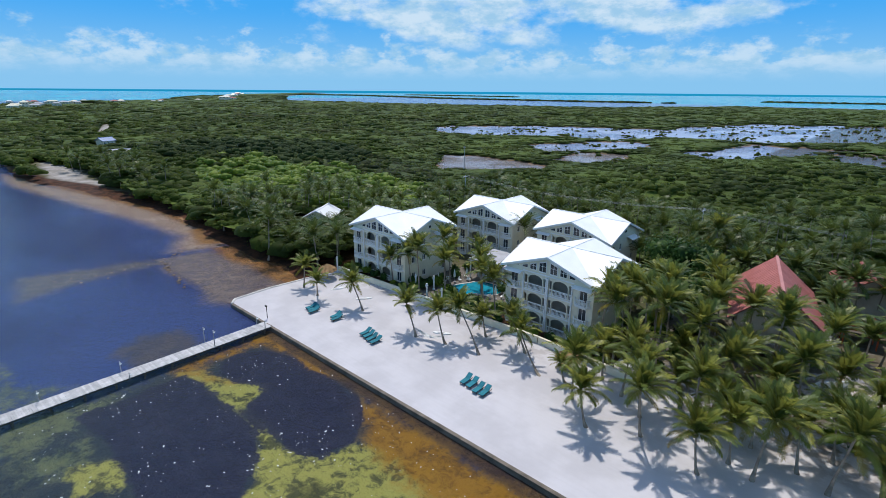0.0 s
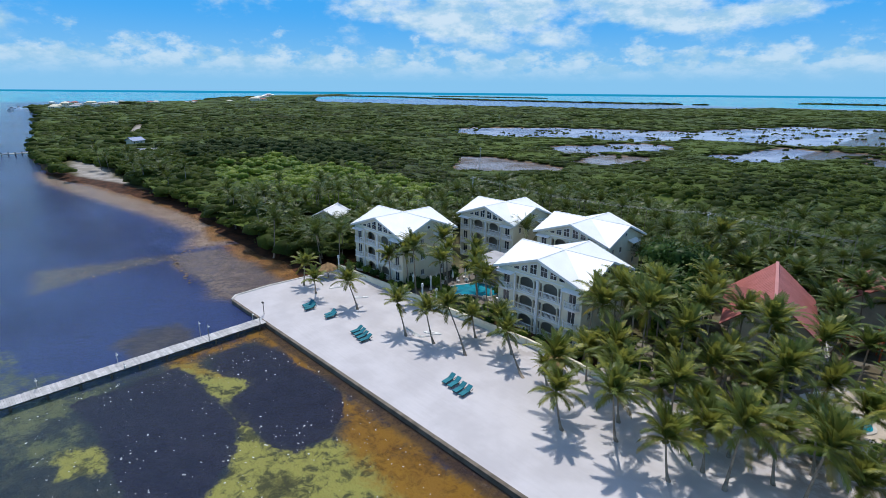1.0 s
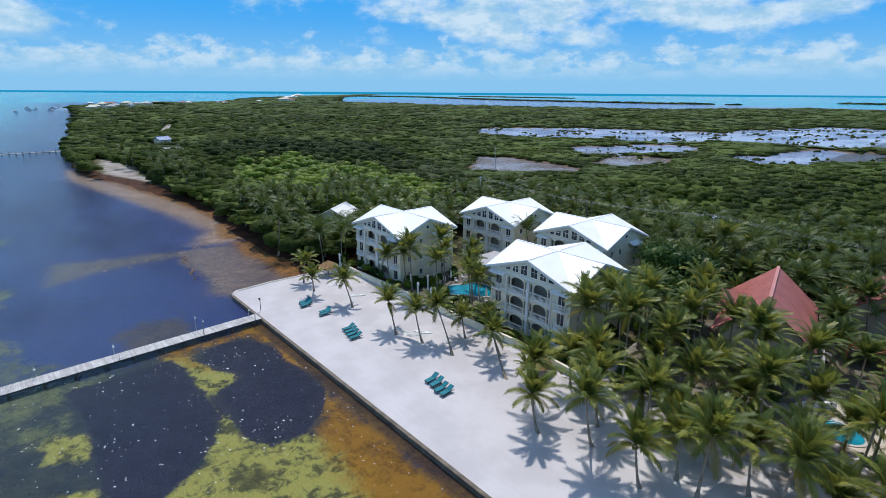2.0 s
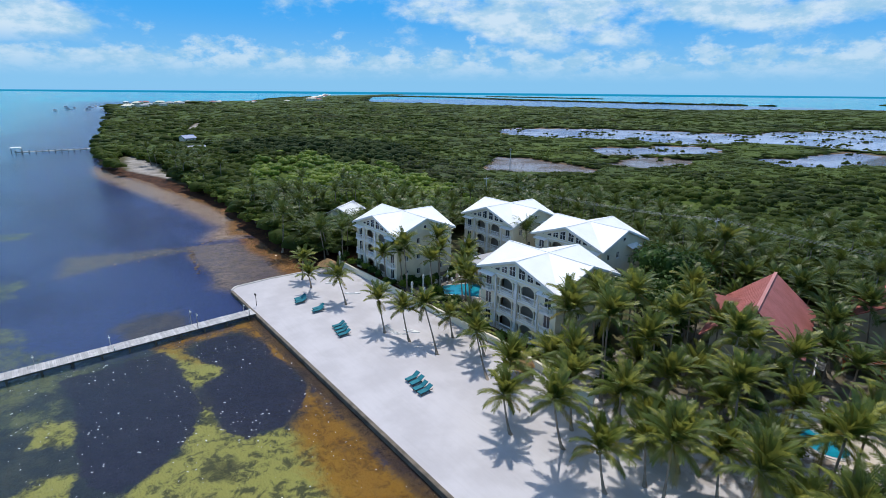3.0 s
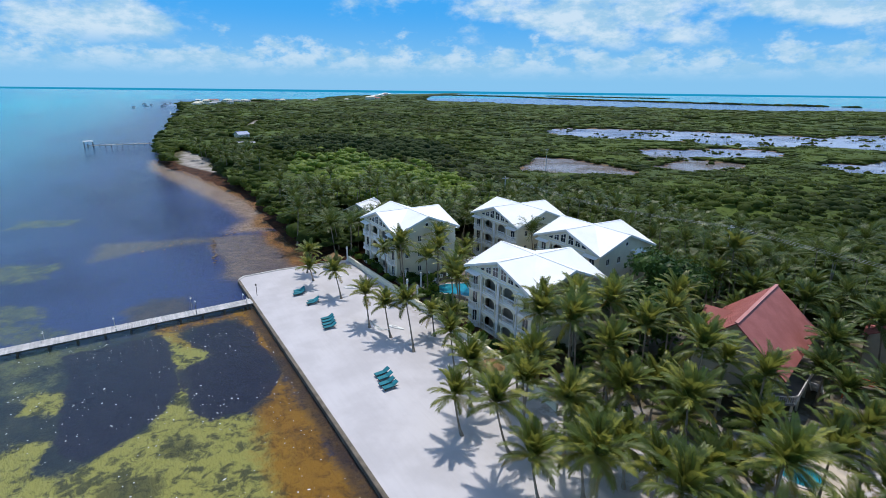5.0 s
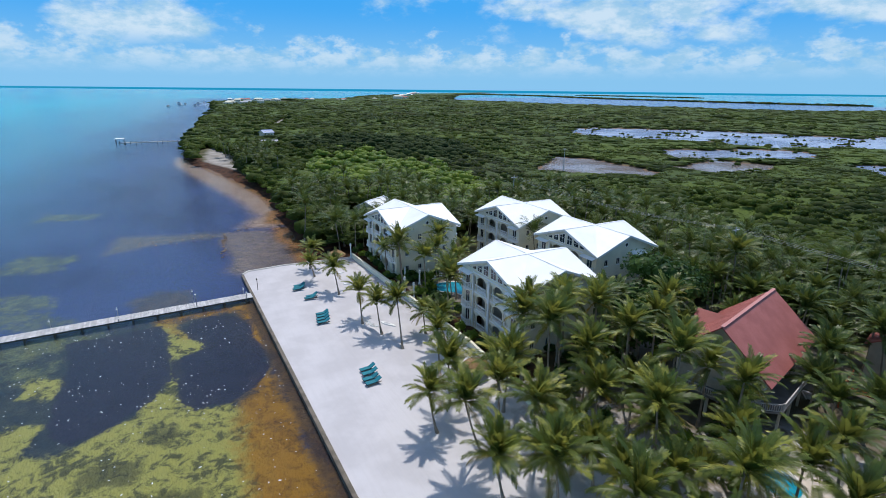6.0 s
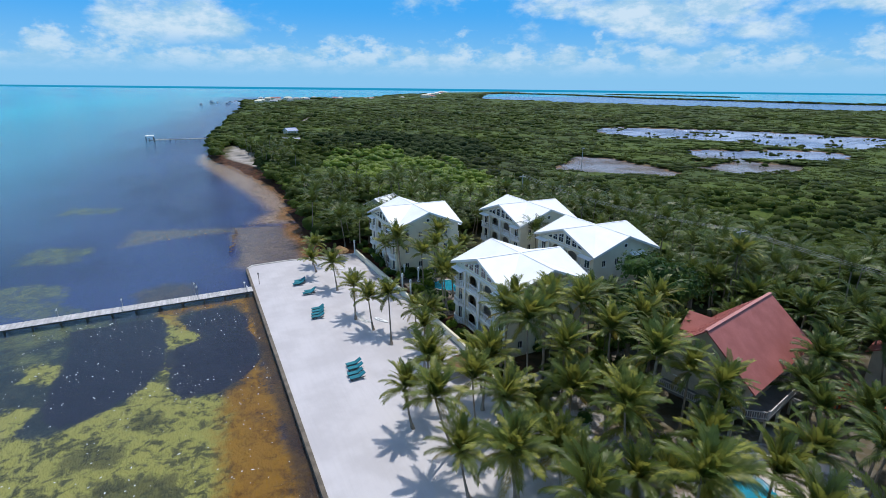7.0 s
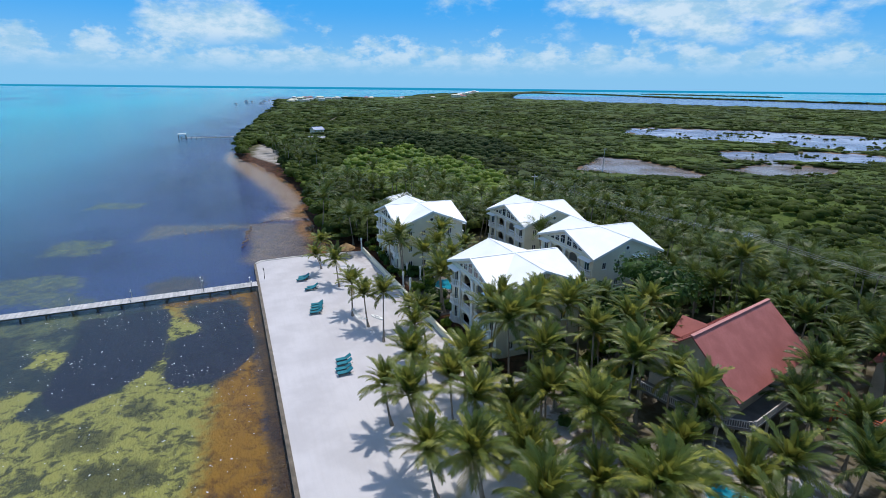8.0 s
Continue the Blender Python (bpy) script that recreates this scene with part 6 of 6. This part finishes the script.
def tall(px, py):
    """Height of the woods: tall by the coast, low by the marsh."""
    h = 4.2 + 1.2 * ripple(px, py, 60, 12) + 0.8 * ripple(px, py, 21, 14)
    h += 3.2 * np.exp(-(((px + 165) / 70) ** 2 + ((py - 95) / 50) ** 2))
    h -= 1.4 * np.clip((py - 120) / 120, 0, 1) * np.clip((px + 260) / 100, 0, 1)
    pond = np.full(px.shape, 1e9)
    for poly, rough_ in PONDS:
        pond = np.minimum(pond, -inside_by(px, py, poly))
    h *= np.clip(0.3 + pond / 75, 0.3, 1.0)
    return np.clip(h, 0.9, 9.0)


WOOD_LABELS = {"mangrove_woods": "dense green mangrove and coastal woods", "sea_grape_thicket": "bright green sea grape thicket", "casuarina_woods": "tall dusky grey-green casuarina woods"}
EYE_X, EYE_Y = 95.0, -15.0
bands = (("near", 0, 190, 2.5, 26, 0.32), ("middle", 190, 340, 3.2, 20, 0.42), ("far", 340, 640, 5.2, 14, 0.65), ("farthest", 640, 1250, 9.5, 9, 1.1), ("horizon", 1250, 2700, 19.0, 5, 2.0))
for k, (nm, d0, d1, step, count, size) in enumerate(bands):
    x, y = scatter(EYE_X - d1, 330 if k > 1 else 190, -5, EYE_Y + d1, step, 40 + k)
    dist = np.hypot(x - EYE_X, y - EYE_Y)
    az_ok = (np.degrees(np.arctan2(y - EYE_Y, x - EYE_X)) % 360 > 62) & (np.degrees(np.arctan2(y - EYE_Y, x - EYE_X)) % 360 < 186)
    ok = (dist >= d0) & (dist < d1) & az_ok
    x, y = x[ok], y[ok]
    ok = wooded(x, y)
    ok &= (np.random.default_rng(90 + k).random(len(x)) < 0.96 + 0.2 * ripple(x, y, 40, 33))
    x, y = x[ok], y[ok]
    rng = np.random.default_rng(60 + k)
    h = tall(x, y) * rng.uniform(0.72, 1.25, len(x))
    rx = step * (0.62 + 0.75 * rng.random(len(x)) ** 1.5)
    rx = rx * np.clip(1 + 0.45 * ripple(x, y, 26, 35), 0.65, 1.7)
    rz = np.minimum(h * 0.55, rx * rng.uniform(0.38, 0.66, len(x)))
    cz = h - rz
    grape = (((x + 80) / 62) ** 2 + ((y - 66) / 28) ** 2 + 0.35 * ripple(x, y, 22, 31) < 1)
    dark_ = ~grape & (((x + 185) / 75) ** 2 + ((y - 105) / 42) ** 2 + 0.4 * ripple(x, y, 30, 32) < 1)
    for sel, nm2, mat in ((~grape & ~dark_, "mangrove_woods", M_WOODS), (grape, "sea_grape_thicket", M_GRAPE), (dark_, "casuarina_woods", M_CASUARINA)):
        if sel.sum() < 3:
            continue
        V1, F1 = cores(x[sel], y[sel], cz[sel], rx[sel] * 0.86, rz[sel] * 0.9, 70 + k, 0.22)
        stuff(nm2, V1, F1, mat, WOOD_LABELS[nm2], "woods", True)
        V2, F2 = leaves(x[sel], y[sel], cz[sel], rx[sel], rz[sel], count, size, 80 + k)
        stuff(nm2, V2, F2, mat, WOOD_LABELS[nm2], "woods")


def canopy_height(px, py):
    d = np.hypot(px - EYE_X, py - EYE_Y)
    far_ = np.clip((d - 700) / 500, 0, 1)
    rough = ripple(px, py, 9, 51) * 0.5 + ripple(px, py, 30, 52) * 0.5
    z = tall(px, py) * (0.76 + 0.12 * far_) + rough * (0.55 + 0.6 * far_)
    edge_ = np.where(wooded(px, py, 1.4), 1, 0)
    return np.where(edge_ > 0, z, -1.6)


stuff_me = sheet("understorey", steps(-330, 130, 2.4, 5200, 1.05), steps(15, 420, 2.4, 5200, 1.05), canopy_height, M_UNDER, lambda a, b: wooded(a, b, 1.4))
tagged(new("understorey", stuff_me), "dark green understorey of the coastal woods", "woods", kind="stuff")


# wooded islets and the far strip between lagoon and sea
rng = np.random.default_rng(15)
x, y = rng.uniform(-3000, 600, 26000), rng.uniform(1600, 2620, 26000)
ok = np.max([inside_by(x, y, isle) for isle in ISLETS], axis=0) > 0
x, y = x[ok][:1500], y[ok][:1500]
r_ = rng.uniform(12, 26, len(x))
V, F = cores(x, y, np.full(len(x), 0.5), r_, rng.uniform(2.5, 5.0, len(x)), 16, 0.25)
stuff("islet_woods", V, F, M_WOODS, "dark green woods on low islets off the lagoon", "woods", True)

# low mangrove bushes standing in the marsh
rng = np.random.default_rng(5)
x, y = rng.uniform(-300, 300, 12000), rng.uniform(240, 760, 12000)
ok = (land_by(x, y) < -1.5) & (ripple(x, y, 55, 61) + 0.7 * ripple(x, y, 14, 62) > 0.45)
x, y = x[ok], y[ok]
r_ = 0.5 + 1.9 * rng.random(len(x)) ** 2
V, F = cores(x, y, np.full(len(x), -0.5), r_, np.minimum(r_, 1.3), 6, 0.3)
stuff("marsh_mangroves", V, F, M_WOODS, "low dark mangrove bushes standing in the marsh", "mangroves")


# ---- single trees and garden shrubs ----
def leaf_tree(x, y, h, r, seed, mat, label, count=900, size=0.34):
    rng = random.Random(seed)
    t = thing("broadleaf_tree", x, y, 0, 0, label, "tree")
    bm = bmesh.new()
    tube(bm, [((0, 0, -0.2), 0.42), ((0.1, 0, h * 0.25), 0.3), ((0.2, 0.1, h * 0.5), 0.2)], 8)
    part("trunk", bm, M_TRUNK, t)
    cx, cy, cz, rr = [], [], [], []
    for i in range(9):
        a, q = 6.283 * i / 9 + rng.uniform(-0.3, 0.3), rng.uniform(0.35, 0.7) * r
        c = Vector((q * math.cos(a), q * math.sin(a), h * rng.uniform(0.5, 0.82)))
        bm = bmesh.new()
        tube(bm, [((0.15, 0.05, h * 0.3), 0.14), (tuple(c * 0.6 + Vector((0, 0, h * 0.12))), 0.09), (tuple(c), 0.04)], 5)
        part("limb", bm, M_TRUNK, t)
        cx.append(c.x), cy.append(c.y), cz.append(c.z), rr.append(r * rng.uniform(0.4, 0.56))
    cx.append(0), cy.append(0), cz.append(h * 0.8), rr.append(r * 0.5)
    cx, cy, cz, rr = map(np.array, (cx, cy, cz, rr))
    V, F = leaves(cx, cy, cz, rr, rr * 0.8, count // 10, size, seed, -0.5)
    crown = new("crown", mesh_of("crown", V, F, mat))
    crown.parent = t
    V, F = cores(cx, cy, cz, rr * 0.72, rr * 0.55, seed, 0.25)
    inner = new("inner_foliage", mesh_of("inner_foliage", V, F, mat))
    inner.parent = t


leaf_tree(56.5, 50.5, 12.6, 6.6, 1, M_TREE, "large dark-green broadleaf tree beside the hotel", 3000, 0.34)
leaf_tree(51.5, 45.5, 8.0, 4.2, 2, M_TREE, "dark-green broadleaf tree behind the hotel block", 1500, 0.3)
leaf_tree(60.5, 41.5, 9.5, 4.6, 3, M_TREE, "broadleaf tree in the palm grove", 1500, 0.32)
leaf_tree(50.5, 66.0, 8.0, 4.0, 4, M_WOODS, "olive-green tree behind the hotel blocks", 1200, 0.3)


def shrub(x, y, r, h, seed, mat):
    rng = np.random.default_rng(seed)
    t = thing("garden_shrub", x, y, 0, 0, "rounded green garden shrub beside the terrace", "shrub", "garden shrubs")
    n = 4
    cx, cy = rng.uniform(-0.4, 0.4, n) * r, rng.uniform(-0.4, 0.4, n) * r
    rr, cz = rng.uniform(0.5, 0.75, n) * r, np.full(n, h * 0.5)
    V, F = leaves(cx, cy, cz, rr, np.full(n, h * 0.5), 45, 0.2, seed, -0.4)
    o = new("foliage", mesh_of("foliage", V, F, mat))
    o.parent = t
    V, F = cores(cx, cy, cz, rr * 0.75, np.full(n, h * 0.42), seed)
    o = new("inner_foliage", mesh_of("inner_foliage", V, F, mat))
    o.parent = t


random.seed(77)
SHRUBS = [(random.uniform(13.5, 36), random.uniform(25.8, 30)) for _ in range(22)] + [(random.uniform(16.5, 20), random.uniform(30, 46)) for _ in range(10)] + [(x, random.uniform(24.6, 25.4)) for x in (0, 2.2, 5, 8, 11, 13.6, 15.2, 30, 32.5, 38, 41, 44.5, 47.5, 50.5, 53.5, 55.5)] + \
         [(random.uniform(28, 36), random.uniform(26, 48)) for _ in range(10)] + [(random.uniform(52.6, 64), random.uniform(25, 45)) for _ in range(22)] + \
         [(random.uniform(60, 90), random.uniform(25, 44)) for _ in range(18)] + [(-3, 24.5), (-5, 26), (17.4, 38), (17.2, 42), (52.8, 33), (52.9, 38)]
for i, (x, y) in enumerate(SHRUBS):
    if (x - 82.3) ** 2 + (y - 38) ** 2 > 36 and (house_by(x, y)[0] > 7 or house_by(x, y)[1] > 10):
        shrub(x, y, random.uniform(0.8, 1.6), random.uniform(0.9, 2.0), i, random.choice((M_TREE, M_GRAPE, M_TREE)))
